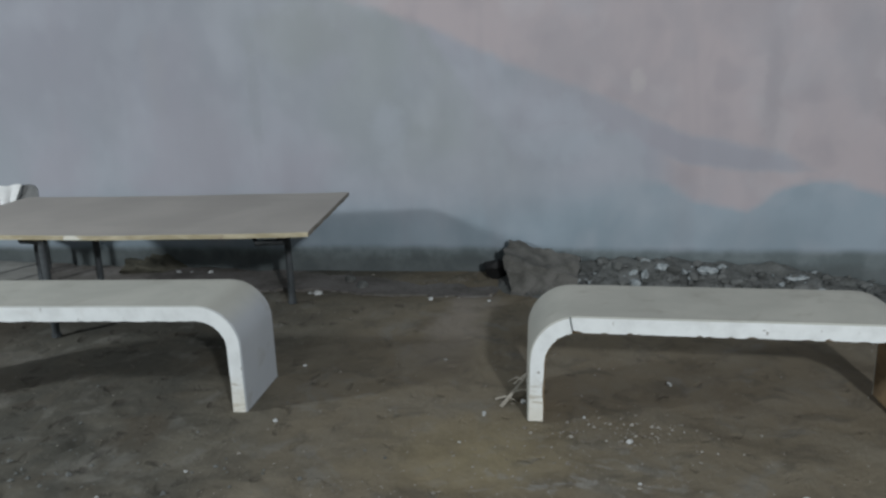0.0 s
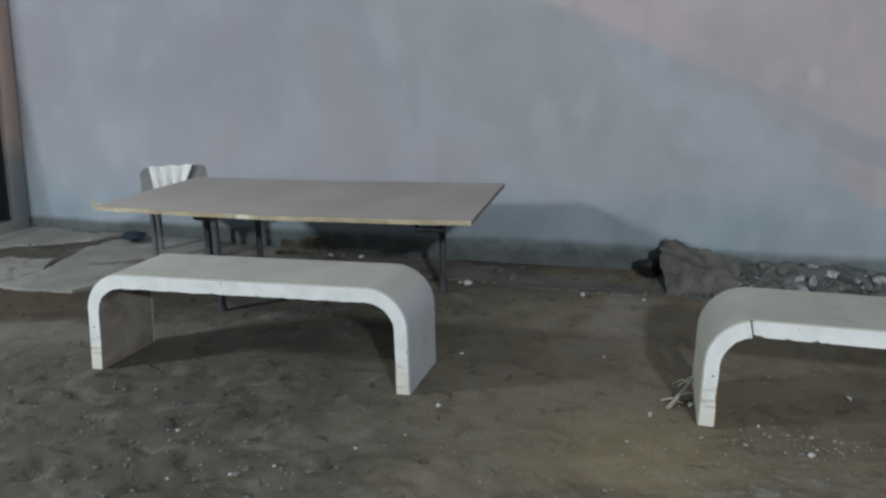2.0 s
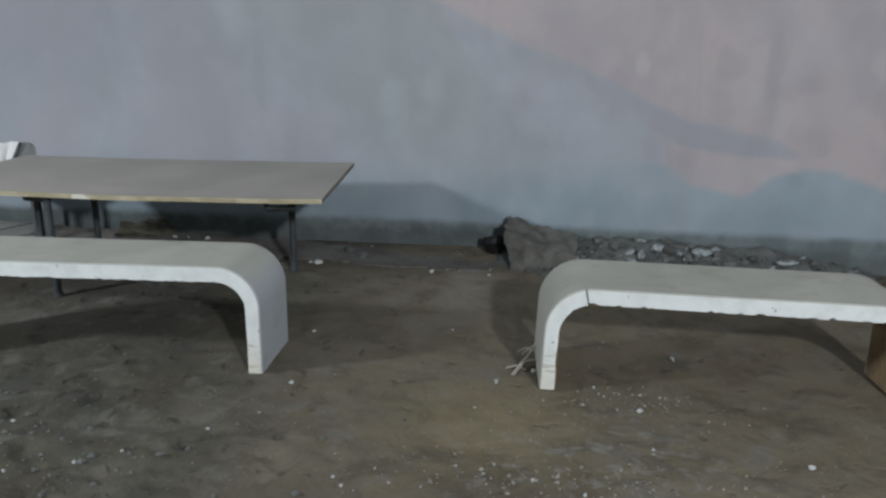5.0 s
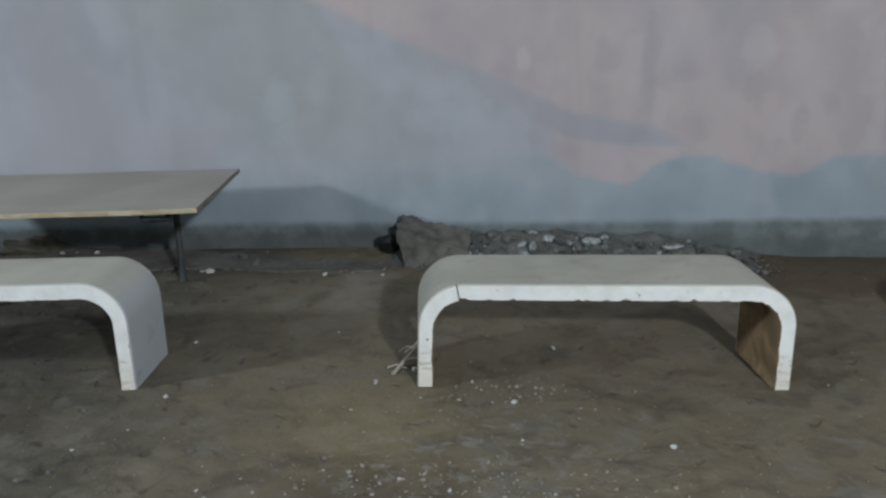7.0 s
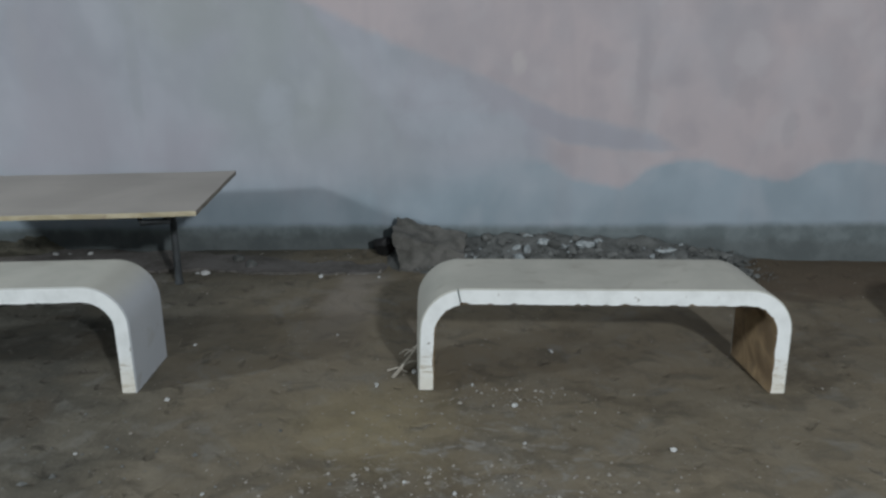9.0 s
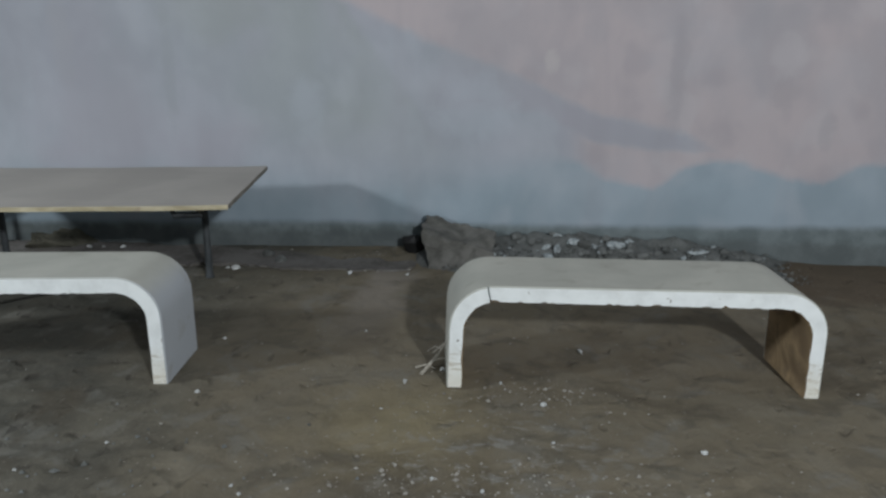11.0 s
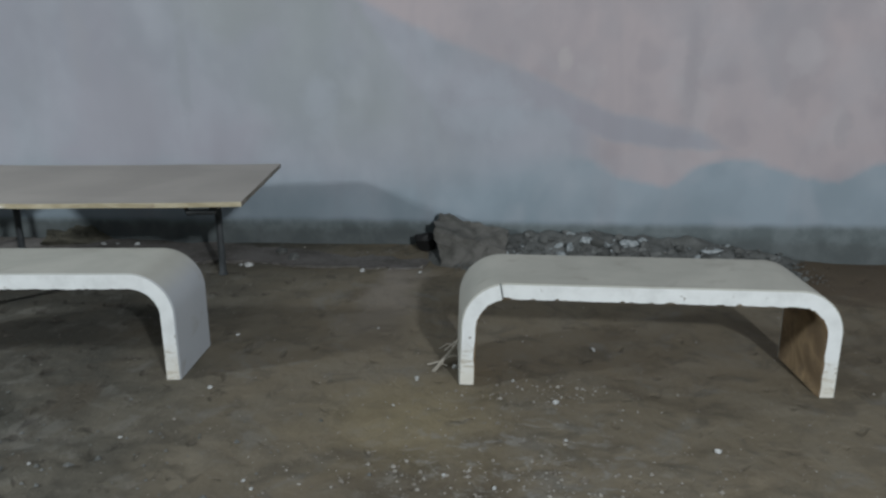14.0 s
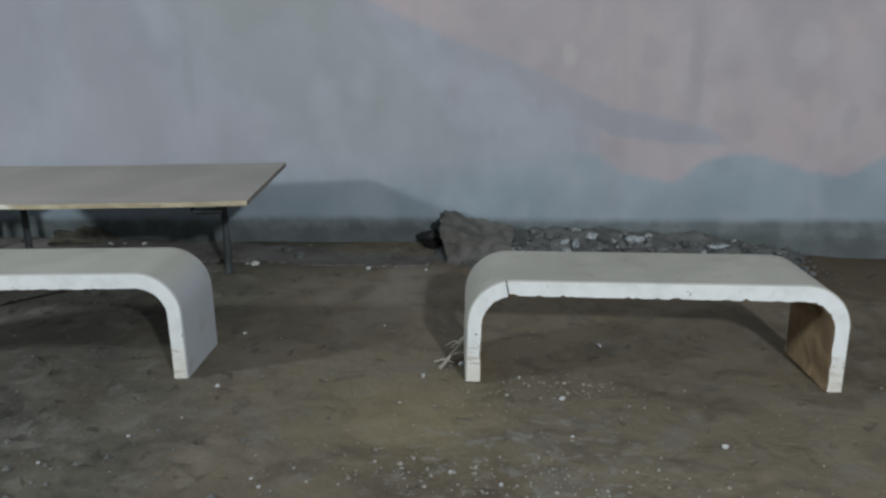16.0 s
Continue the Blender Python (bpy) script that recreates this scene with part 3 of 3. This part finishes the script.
# ---------------------------------------------------------------- benches
def bench_profile(length, height, thick, foot, first, last, lean):
    """Stations of (outer, inner) points: first end, seat and second end."""
    def turn(radius, a):
        h = height - radius
        r = radius - foot - (thick - foot) * min(1.0, math.sin(a) * 1.2)
        return (radius + radius * math.cos(a), h + radius * math.sin(a)), (radius + r * math.cos(a), h + r * math.sin(a))

    def leaned(pair):
        return tuple((x + lean * min(1.0, z / 0.3) * max(0.0, 1 - x / 0.8), z) for x, z in pair)

    def end(radius, stop):
        h = height - radius
        return [((0, h * k / 6), (foot, h * k / 6)) for k in range(6)] + [turn(radius, math.pi - k * stop / 14) for k in range(15)]
    joint = math.pi / 2 - math.radians(12)
    left = [leaned(p) for p in end(first, joint)]
    bend = [turn(first, math.pi - joint - a) for a in (0.0004, 0.030, 0.05, 0.12, 0.17)]
    x0, x1 = first, length - last
    seat = [leaned(p) for p in bend + [((x0 + (x1 - x0) * k / 70, height), (x0 + (x1 - x0) * k / 70, height - thick)) for k in range(71)]]
    right = [((length - o[0], o[1]), (length - n[0], n[1])) for o, n in reversed(end(last, math.pi / 2))]
    return left, seat, right


def bench_piece(stations, depth, seed, skew, rag, seam=False):
    rng = random.Random(seed)
    bm = bmesh.new()
    c = 0.006
    rings = []
    for i, (o, n) in enumerate(stations):
        c, back = 0.006, (0.022 if seam and i < 2 else 0.0)
        o, n = Vector((o[0], 0, o[1])), Vector((n[0], 0, n[1]))
        d = (o - n).normalized()
        t = (o - n).length
        jag = 0.004 * noise.noise(Vector((n.x * 9 + seed, n.z * 9, 0))) + (rng.uniform(0.0, rag) if rng.random() < 0.3 else 0)
        def at(y, s):
            return bm.verts.new(n + d * s + Vector(((skew[0] + (skew[1] - skew[0]) * n.x / 1.7) * y, y, 0)))
        rings.append([at(back, c + max(jag, -0.004)), at(back, t - c), at(c, t), at(depth - c, t), at(depth, t - c), at(depth, c), at(depth - 0.020, 0), at(c + 0.004, max(jag, 0) * 0.4)])
    mats = [1, 0, 0, 0, 1, 0, 2, 2]
    for r0, r1 in zip(rings, rings[1:]):
        for k in range(8):
            f = bm.faces.new((r0[k], r0[(k + 1) % 8], r1[(k + 1) % 8], r1[k]))
            f.material_index = mats[k]
    for r in (rings[0], rings[-1]):
        bm.faces.new(r).material_index = 1
    return bm


def bench(m, length, height, depth, skew, raw, top, rag, lean, label, seed):
    b = thing("bench", m, label, "bench", "benches along the wall")
    left, seat, right = bench_profile(length, height, 0.080, 0.072, 0.215, 0.198, lean)
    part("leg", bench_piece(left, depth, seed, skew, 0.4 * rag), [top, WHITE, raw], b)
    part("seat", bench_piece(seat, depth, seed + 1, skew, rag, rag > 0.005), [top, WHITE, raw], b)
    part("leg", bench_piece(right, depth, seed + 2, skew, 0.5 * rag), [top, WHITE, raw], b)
    return b


bench(pose(-3.287, 2.851, 0.0, 0, 0, 7.0), 1.717, 0.520, 0.41, (0.11, 0.06), RAW_GREY, TOP, 0.004, 0.024, "concrete bench with rounded ends, grey top and white edge", 11)
bench(pose(-0.296, 3.162, 0.0, 0, 0, 2.0), 1.661, 0.494, 0.45, (-0.085, -0.10), RAW, TOP_WARM_LIT, 0.011, 0.010, "concrete bench with rounded ends and a chipped white edge", 23)
bench(pose(2.27, 3.24, 0.0, 0, 0, 1.0), 1.66, 0.50, 0.44, (0.0, 0.0), RAW, TOP_WARM_LIT, 0.011, 0.010, "concrete bench with rounded ends at the row's end", 37)


# ---------------------------------------------------------------- table
def table():
    t = thing("table", pose(0, 0, 0), "long grey board table with raw wood edges on steel legs", "table")
    corners = [(-3.950, 3.693), (-1.510, 3.780), (-1.642, 4.850), (-3.865, 4.625)]
    bm = bmesh.new()
    nx, ny, thick = 40, 6, 0.026

    def spot(u, v):
        a = Vector(corners[0]).lerp(Vector(corners[1]), u)
        b = Vector(corners[3]).lerp(Vector(corners[2]), u)
        p = a.lerp(b, v)
        sag = -0.016 * (1 - (2 * u - 1) ** 2) * (1 - 0.6 * v) - 0.032 * (1 - u) * (1 - 0.7 * v) + 0.004 * noise.noise(Vector((u * 5, v * 3, 2)))
        return p.x, p.y, 0.682 + sag
    top = [[bm.verts.new(spot(i / nx, j / ny)) for i in range(nx + 1)] for j in range(ny + 1)]
    low = [[bm.verts.new((v.co.x, v.co.y, v.co.z - thick)) for v in row] for row in top]
    for j in range(ny):
        for i in range(nx):
            bm.faces.new((top[j][i], top[j][i + 1], top[j + 1][i + 1], top[j + 1][i])).material_index = 0
            bm.faces.new((low[j][i], low[j + 1][i], low[j + 1][i + 1], low[j][i + 1])).material_index = 1
    for a, b, c, d in [*((top[0][i], low[0][i], low[0][i + 1], top[0][i + 1]) for i in range(nx)), *((top[ny][i], top[ny][i + 1], low[ny][i + 1], low[ny][i]) for i in range(nx))]:
        bm.faces.new((a, b, c, d)).material_index = 1
    for j in range(ny):
        bm.faces.new((top[j][0], top[j + 1][0], low[j + 1][0], low[j][0])).material_index = 1
        bm.faces.new((top[j][nx], low[j][nx], low[j + 1][nx], top[j + 1][nx])).material_index = 2
    part("tabletop", bm, [BOARD, EDGE, simple("dark_worn_board_end", (0.13, 0.12, 0.10), (0.22, 0.20, 0.17), 9)], t)

    def leg(x, y):
        bm = tube(bmesh.new(), [(x, y, 0.012), (x, y, 0.642)], 0.022, 12)
        tube(bm, [(x, y, 0.0), (x, y, 0.02)], 0.028, 12)
        part("leg", bm, STEEL, t)
    for x, y in ((-3.165, 3.83), (-3.52, 4.22), (-3.39, 4.62), (-1.98, 4.58)):
        leg(x, y)
    part("rail", box(bmesh.new(), -0.018, -0.45, 0, 0.018, 0.45, 0.03, 0.003), IRON, t).matrix_basis = pose(-3.22, 4.24, 0.612, 0, 0, 8)
    part("rail", box(bmesh.new(), -0.018, -0.42, 0, 0.018, 0.42, 0.03, 0.003), IRON, t).matrix_basis = pose(-1.85, 4.26, 0.612, 0, 0, 20)
    for k in range(3):
        y, z, r = 3.70 + 0.022 * k, 0.640 + 0.004 * k, 0.05 + 0.02 * k
        part("loose_strip", tube(bmesh.new(), [(-3.93, y, z), (-3.93 - 0.5 * r, y + 0.004, z + 0.006), (-3.93 - r, y + 0.010 * k, z + 0.020 + 0.006 * k)], 0.006, 6, 0.003), EDGE, t, "splintered strip of wood at the corner")
    part("bracket", tube(bmesh.new(), [(-3.15, 3.83, 0.585), (-3.30, 3.84, 0.585), (-3.52, 4.22, 0.60)], 0.022), IRON, t)
    part("bracket", tube(bmesh.new(), [(-1.72, 3.93, 0.635), (-1.725, 3.93, 0.585), (-1.87, 3.91, 0.580), (-1.885, 3.91, 0.635)], 0.017), IRON, t)
    return t


table()


# ---------------------------------------------------------------- chair behind the table
def chair():
    c = thing("chair", pose(-4.235, 4.865, 0.020, 0, 0, 213), "grey plastic chair with a white back cover, behind the table", "chair")
    for x in (-0.172, 0.187):
        for y in (-0.14, 0.19):
            part("leg", tube(bmesh.new(), [(x * 1.03, y * 1.06, 0), (x, y, 0.42)], 0.021), CHAIR_LEG, c, "grey plastic leg")
    part("seat", box(bmesh.new(), -0.20, -0.17, 0.415, 0.20, 0.21, 0.445, 0.012), GREYP, c)

    def panel(outline, y0, y1):
        """A bowed panel of that outline, between two depths."""
        bm = bmesh.new()
        f = [bm.verts.new((x, y0 + 0.5 * x * x, z)) for x, z in outline]
        b = [bm.verts.new((x, y1 + 0.5 * x * x, z)) for x, z in outline]
        bm.faces.new(f)
        bm.faces.new(b[::-1])
        for i in range(len(f)):
            j = (i + 1) % len(f)
            bm.faces.new((f[i], b[i], b[j], f[j]))
        return bm
    outline = []
    w, z0, z1, r = 0.232, 0.46, 0.712, 0.05
    for k in range(9):
        a = math.pi - k * math.pi / 16
        outline.append((-w + r + r * math.cos(a), z1 - r + r * math.sin(a)))
    for k in range(9):
        a = math.pi / 2 - k * math.pi / 16
        outline.append((w - r + r * math.cos(a), z1 - r + r * math.sin(a)))
    part("backrest", panel(outline + [(w, z0), (-w, z0)], 0.205, 0.230), GREYP, c)
    bm = bmesh.new()
    rows = []
    for k in range(9):
        z, x0, x1 = 0.722 - 0.026 * k, -0.138 + 0.013 * k, 0.165 - 0.003 * k
        row = []
        for i in range(13):
            x = x0 + (x1 - x0) * i / 12
            row.append(bm.verts.new((x, 0.258 + 0.5 * x * x + 0.006 * math.sin(i * 1.9 + k * 0.3), z + 0.005 * math.sin(i * 1.3) * (k == 0))))
        rows.append(row)
    for r0, r1 in zip(rows, rows[1:]):
        for i in range(12):
            bm.faces.new((r0[i], r0[i + 1], r1[i + 1], r1[i]))
    ex = bmesh.ops.extrude_face_region(bm, geom=bm.faces[:])
    for v in ex["geom"]:
        if isinstance(v, bmesh.types.BMVert):
            v.co.y -= 0.010
    part("back_cover", bm, CLOTH, c, "creased white back cover")
    part("strap", tube(bmesh.new(), [(-0.146, 0.262, 0.715), (-0.128, 0.262, 0.66), (-0.098, 0.262, 0.60)], 0.007, 8), IRON, c, "dark slanting strap")
    for x in (-0.205, 0.205):
        part("back_post", tube(bmesh.new(), [(x, 0.20, 0.43), (x, 0.215, 0.56), (x, 0.235, 0.67), (x * 0.98, 0.237, 0.695)], 0.026, 12, 0.020), GREYP, c)
    return c


chair()


# ---------------------------------------------------------------- broom by the door
def broom():
    b = thing("broom", pose(-6.04, 4.00, 0.0), "green plastic broom leaning beside the door, bristles down", "broom")
    part("stick", tube(bmesh.new(), [(0.0, 0.0, 0.33), (-0.045, 0.005, 1.0), (-0.085, 0.01, 1.80)], 0.015, 10), CANE, b, "thin weathered wooden stick")
    part("socket", tube(bmesh.new(), [(0.0, 0.0, 0.27), (0.0, 0.0, 0.38)], 0.026, 12, 0.017), GREEN, b)
    rng = random.Random(4)
    bm = bmesh.new()
    for k in range(230):
        a, s = rng.uniform(-1, 1), rng.uniform(-1, 1)
        x1, y1 = 0.05 * s + 0.03 * abs(a), 0.175 * a + 0.012 * rng.uniform(-1, 1)
        top, mid = (0.018 * s, 0.028 * a, 0.30), (0.03 * s, 0.10 * a, 0.16)
        tube(bm, [top, mid, (x1, y1, rng.uniform(0.0, 0.03))], 0.0055, 4)
    part("bristles", bm, GREEN, b, "splayed green plastic bristles")
    return b


broom()


# ---------------------------------------------------------------- rubble and small things
def rest(x, y, up=0.0):
    return ground_height(x, y) + up - 0.004


def stone(name, x, y, size, seed, material, label, category, group="", up=0.0, detail=2, turn=0.0, rough=0.35):
    bm = bmesh.new()
    lump(bm, size, seed, detail, rough)
    ob = mesh_object(name, bm, material, sharp=28)
    ob.matrix_world = pose(x, y, rest(x, y, up), 0, 0, turn)
    return tagged(ob, label, category, group)


def chunk():
    """A broken slab edge, high at its west end, that slopes down to the east."""
    bm = bmesh.new()
    bmesh.ops.create_cube(bm, size=1)
    bmesh.ops.subdivide_edges(bm, edges=bm.edges[:], cuts=15, use_grid_fill=True)
    for v in bm.verts:
        u, d, h = v.co.x + 0.5, v.co.y + 0.5, v.co.z + 0.5
        top = 0.285 - 0.12 * u ** 0.8 - 0.05 * (1 - d)
        p = Vector((0.47 * u + 0.05 * (1 - h) * (1 - 2 * u), 0.32 * d + 0.06 * h * (1 - d), -0.02 + (top + 0.02) * h))
        p += 0.032 * noise.noise_vector(p * 4.5 + Vector((3, 1, 8))) + 0.026 * noise.noise_vector(p * 11) + 0.012 * noise.noise_vector(p * 27)
        v.co = p
    ob = mesh_object("concrete_chunk", bm, CRUST, sharp=30)
    ob.matrix_world = pose(-0.655, 4.90, rest(-0.4, 5.0), 0, 0, -3)
    return tagged(ob, "large broken concrete chunk lying against the wall", "rubble")


chunk()
# added black lump in place of the dark, shaded recess at the wall's foot
stone("dark_recess_lump", -0.735, 5.17, (0.10, 0.07, 0.085), 57, RECESS_BLACK, "black lump standing in for a dark recess beside the broken concrete", "bag", detail=3, rough=0.2)
stone("dark_stone", -1.62, 4.93, (0.05, 0.04, 0.035), 63, SOIL, "dark stone lying on the cement apron", "stone", detail=2)
stone("grey_stone", -1.74, 5.06, (0.045, 0.035, 0.04), 64, STONE, "small grey stone lying on the cement apron", "stone", detail=2)

bm = bmesh.new()
lump(bm, (0.26, 0.12, 0.085), 85, 4, 1.1)
for v in bm.verts:
    v.co += 0.022 * noise.noise_vector(v.co * 16)
heap = mesh_object("soil_mound", bm, SOIL_DARK, sharp=60)
heap.matrix_world = pose(-3.36, 5.16, -0.035, 0, 0, 4)
tagged(heap, "low heap of dark olive-brown soil against the wall", "soil")

BANK_X0, BANK_X1, BANK_Y0, BANK_Y1 = -0.75, 1.90, 4.74, 5.29


def bank_height(x, y):
    """The bank of soil and debris along the wall, over the ground."""
    u, v = (x - BANK_X0) / (BANK_X1 - BANK_X0), (y - BANK_Y0) / (BANK_Y1 - BANK_Y0)
    if not (0 < u < 1 and 0 < v):
        return 0.0
    h = math.sin(math.pi * u) ** (0.6 if u < 0.5 else 0.85) * (1 - (1 - min(v, 1)) ** 1.6) * (0.175 - 0.06 * u)
    h *= 0.8 + 0.5 * noise.noise(Vector((x * 4, y * 4, 0)))
    return h + 0.025 * noise.noise(Vector((x * 14, y * 14, 3))) * min(1, 4 * math.sin(math.pi * u)) * min(v, 1)


rng = random.Random(77)
for k in range(230):
    x = -0.30 + 2.05 * rng.random() ** 0.95
    y = rng.uniform(4.84, 5.23)
    s = (0.009 + 0.030 * rng.random() ** 1.8) * (1.1 if x < 1.2 else 0.75)
    white = rng.random() < (0.26 if y > 5.02 and (-0.05 < x < 0.75 or 1.0 < x < 1.35) else 0.06)
    stone("rubble_stone", x, y, (s * rng.uniform(0.9, 1.7), s * rng.uniform(0.7, 1.1), s * rng.uniform(0.5, 0.9)), 100 + k, PLASTER if white else STONE,
          "pale blue-grey piece of plaster rubble by the wall" if white else "grey-brown piece of broken concrete by the wall", "rubble", "rubble along the wall", bank_height(x, y), 2, rng.uniform(0, 180))
# larger flat pieces of plaster that lie on the bank
for k, (x, y, wide, high, turn) in enumerate(((0.365, 5.10, 0.062, 0.026, 8), (0.490, 5.10, 0.034, 0.024, -30), (0.245, 5.04, 0.044, 0.036, 50), (0.175, 5.09, 0.036, 0.030, 15),
                                              (1.180, 5.10, 0.085, 0.024, -6), (1.075, 5.04, 0.030, 0.020, 40), (-0.175, 5.04, 0.020, 0.016, 0), (-0.100, 5.00, 0.022, 0.018, 70))):
    stone("plaster_piece", x, y, (wide, 0.55 * wide, high), 700 + k, PLASTER, "broken piece of pale blue-grey plaster on the debris bank", "rubble", "plaster pieces on the bank", bank_height(x, y), 2, turn)
# the soil and small debris that the rubble lies in
bm = bmesh.new()
nx, ny = 150, 30
grid = []
for j in range(ny + 1):
    y = BANK_Y0 + (BANK_Y1 - BANK_Y0) * j / ny
    row = []
    for i in range(nx + 1):
        x = BANK_X0 + (BANK_X1 - BANK_X0) * i / nx
        up = bank_height(x, y)
        row.append(bm.verts.new((x, y, ground_height(x, y) + up - 0.028 * (1 - min(1.0, max(0.0, up) / 0.07)))))
    grid.append(row)
for j in range(ny):
    for i in range(nx):
        bm.faces.new((grid[j][i], grid[j][i + 1], grid[j + 1][i + 1], grid[j + 1][i]))
tagged(mesh_object("debris_bank", bm, SOIL, sharp=60), "bank of soil and fine debris along the wall", "debris", kind="stuff")

CHIPS = [(-1.89, 4.80, 0.028), (-1.95, 4.81, 0.016), (-1.10, 4.76, 0.020), (0.335, 3.66, 0.016), (0.145, 3.03, 0.017), (-0.56, 2.95, 0.008),
         (-0.27, 2.41, 0.010), (-1.0, 2.295, 0.009), (-0.95, 2.24, 0.010), (-1.61, 2.545, 0.010), (-2.41, 2.42, 0.010), (-1.85, 2.30, 0.010),
         (-1.98, 2.19, 0.010), (-2.21, 2.10, 0.010), (-3.10, 5.13, 0.030), (-3.01, 5.15, 0.022), (-2.86, 5.15, 0.027), (-2.92, 5.13, 0.016), (-0.72, 4.77, 0.014), (-0.80, 3.80, 0.009),
         (-1.52, 3.62, 0.010), (-1.42, 3.0, 0.014), (-0.05, 3.24, 0.010), (-0.50, 3.22, 0.013), (0.77, 2.69, 0.015), (0.18, 2.71, 0.010), (-0.08, 2.35, 0.012), (-0.335, 3.355, 0.016), (-0.497, 3.20, 0.009)]
for k, (x, y, s) in enumerate(CHIPS):
    stone("stone_chip", x, y, (s * 1.3, s, s * 0.8), 300 + k, LIME, "small pale stone chip lying on the dirt", "stone", "pale stone chips on the dirt", 0.0, 1, 37.0 * k)


def scatter(name, count, seed, place, label, sizes, material=None):
    rng = random.Random(seed)
    verts, faces = [], []
    shape = [(1, 0, 0), (-1, 0, 0), (0, 1, 0), (0, -1, 0), (0, 0, 1), (0, 0, -0.5)]
    tris = [(0, 2, 4), (2, 1, 4), (1, 3, 4), (3, 0, 4), (2, 0, 5), (1, 2, 5), (3, 1, 5), (0, 3, 5)]
    for _ in range(count):
        x, y = place(rng)
        r = rng.uniform(*sizes) * (0.6 + rng.random() ** 3)
        a, base = rng.uniform(0, math.tau), len(verts)
        for p in shape:
            q = [p[0] * r * rng.uniform(0.7, 1.3), p[1] * r * rng.uniform(0.7, 1.2), p[2] * r * rng.uniform(0.5, 0.9)]
            verts.append((x + q[0] * math.cos(a) - q[1] * math.sin(a), y + q[0] * math.sin(a) + q[1] * math.cos(a), ground_height(x, y) + bank_height(x, y) + 0.2 * r + q[2]))
        faces += [tuple(base + i for i in t) for t in tris]
    me = bpy.data.meshes.new(name)
    me.from_pydata(verts, [], faces)
    me.materials.append(material or GRAVEL)
    return tagged(new(name, me), label, "gravel", kind="stuff")


def near_bench(r):
    return r.gauss(0.1, 0.65), r.gauss(2.65, 0.32)


def rubbly(r):
    return r.gauss(-0.05, 0.45), r.gauss(2.38, 0.10)


def everywhere(r):
    return r.uniform(-5.5, 2.8), r.uniform(1.6, 5.1)


def by_leg(r):
    return r.gauss(0.05, 0.24), r.gauss(3.12, 0.08)


scatter("gravel", 400, 5, near_bench, "loose pale gravel on trodden dirt", (0.002, 0.0065))
scatter("gravel", 260, 25, rubbly, "patch of grey broken gravel on trodden dirt", (0.003, 0.011))
scatter("gravel", 1500, 6, everywhere, "fine grit strewn over the yard", (0.002, 0.005))


def on_bank(r):
    return r.uniform(-0.6, 1.85), r.uniform(4.80, 5.25)


def on_apron(r):
    return r.uniform(-4.2, -0.7), 4.80 + 0.45 * r.random() ** 1.5


scatter("crumbled_debris", 900, 15, on_bank, "small dark crumbled debris on the bank by the wall", (0.005, 0.013), STONE)
scatter("gravel", 260, 16, on_apron, "small crumbs on the cement apron", (0.004, 0.011))
scatter("gravel", 150, 8, by_leg, "crumbled plaster by the bench leg", (0.003, 0.010))


def clods(r):
    return r.gauss(-2.6, 0.9), r.gauss(2.25, 0.35)


scatter("soil_clods", 420, 14, clods, "dark clods of loose soil on the dirt", (0.004, 0.014), SOIL)

# dry twigs at the foot of the bench
tw = thing("dry_twigs", pose(-0.360, 3.43, rest(-0.360, 3.43)), "few dry pale twigs lying by the bench leg", "twigs")
TWIGS = [((-0.070, -0.135, 0.008), (-0.030, -0.030, 0.030), (0.006, 0.070, 0.050), 0.0095), ((0.006, 0.070, 0.050), (0.025, 0.120, 0.075), (0.050, 0.190, 0.070), 0.0075),
         ((-0.045, 0.110, 0.010), (0.000, 0.150, 0.040), (0.045, 0.200, 0.060), 0.0045), ((-0.030, -0.030, 0.030), (0.010, -0.020, 0.040), (0.055, 0.020, 0.025), 0.006),
         ((-0.110, -0.060, 0.006), (-0.060, -0.050, 0.018), (-0.010, -0.075, 0.010), 0.005), ((0.006, 0.070, 0.050), (-0.030, 0.090, 0.055), (-0.070, 0.080, 0.030), 0.0045)]
for p0, p1, p2, r in TWIGS:
    part("twig", tube(bmesh.new(), [p0, p1, p2], r, 7, 0.6 * r), TWIG, tw)


def crumpled(name, x, y, size, seed, material, label, category, up=0.0):
    bm = bmesh.new()
    made = lump(bm, size, seed, 3, 0.9, False)
    for v in made:
        v.co += 0.12 * max(size) * noise.noise_vector(v.co * (3.0 / max(size)) + Vector((seed, 0, 0)))
    low = min(v.co.z for v in made)
    for v in made:
        v.co.z -= low
    ob = mesh_object(name, bm, material, sharp=40)
    ob.matrix_world = pose(x, y, rest(x, y, up), 0, 0, seed * 40)
    return tagged(ob, label, category)


crumpled("cloth_bundle", -4.83, 5.0, (0.17, 0.08, 0.036), 3, NAVY, "dark blue crumpled cloth lying on cement paving", "cloth", 0.036)
crumpled("plastic_litter", -5.40, 3.46, (0.09, 0.05, 0.018), 5, LITTER, "pale crumpled plastic litter on the dirt", "litter")
crumpled("plastic_litter", -5.16, 3.50, (0.045, 0.03, 0.015), 6, LITTER, "pale scrap of plastic on the dirt", "litter")
crumpled("plastic_litter", -5.72, 4.22, (0.17, 0.08, 0.025), 7, LITTER_BLUE, "blue-grey plastic litter beside the broom", "litter")
crumpled("plastic_litter", -5.50, 4.10, (0.07, 0.05, 0.03), 8, LITTER, "pale plastic scrap beside the broken slab", "litter")
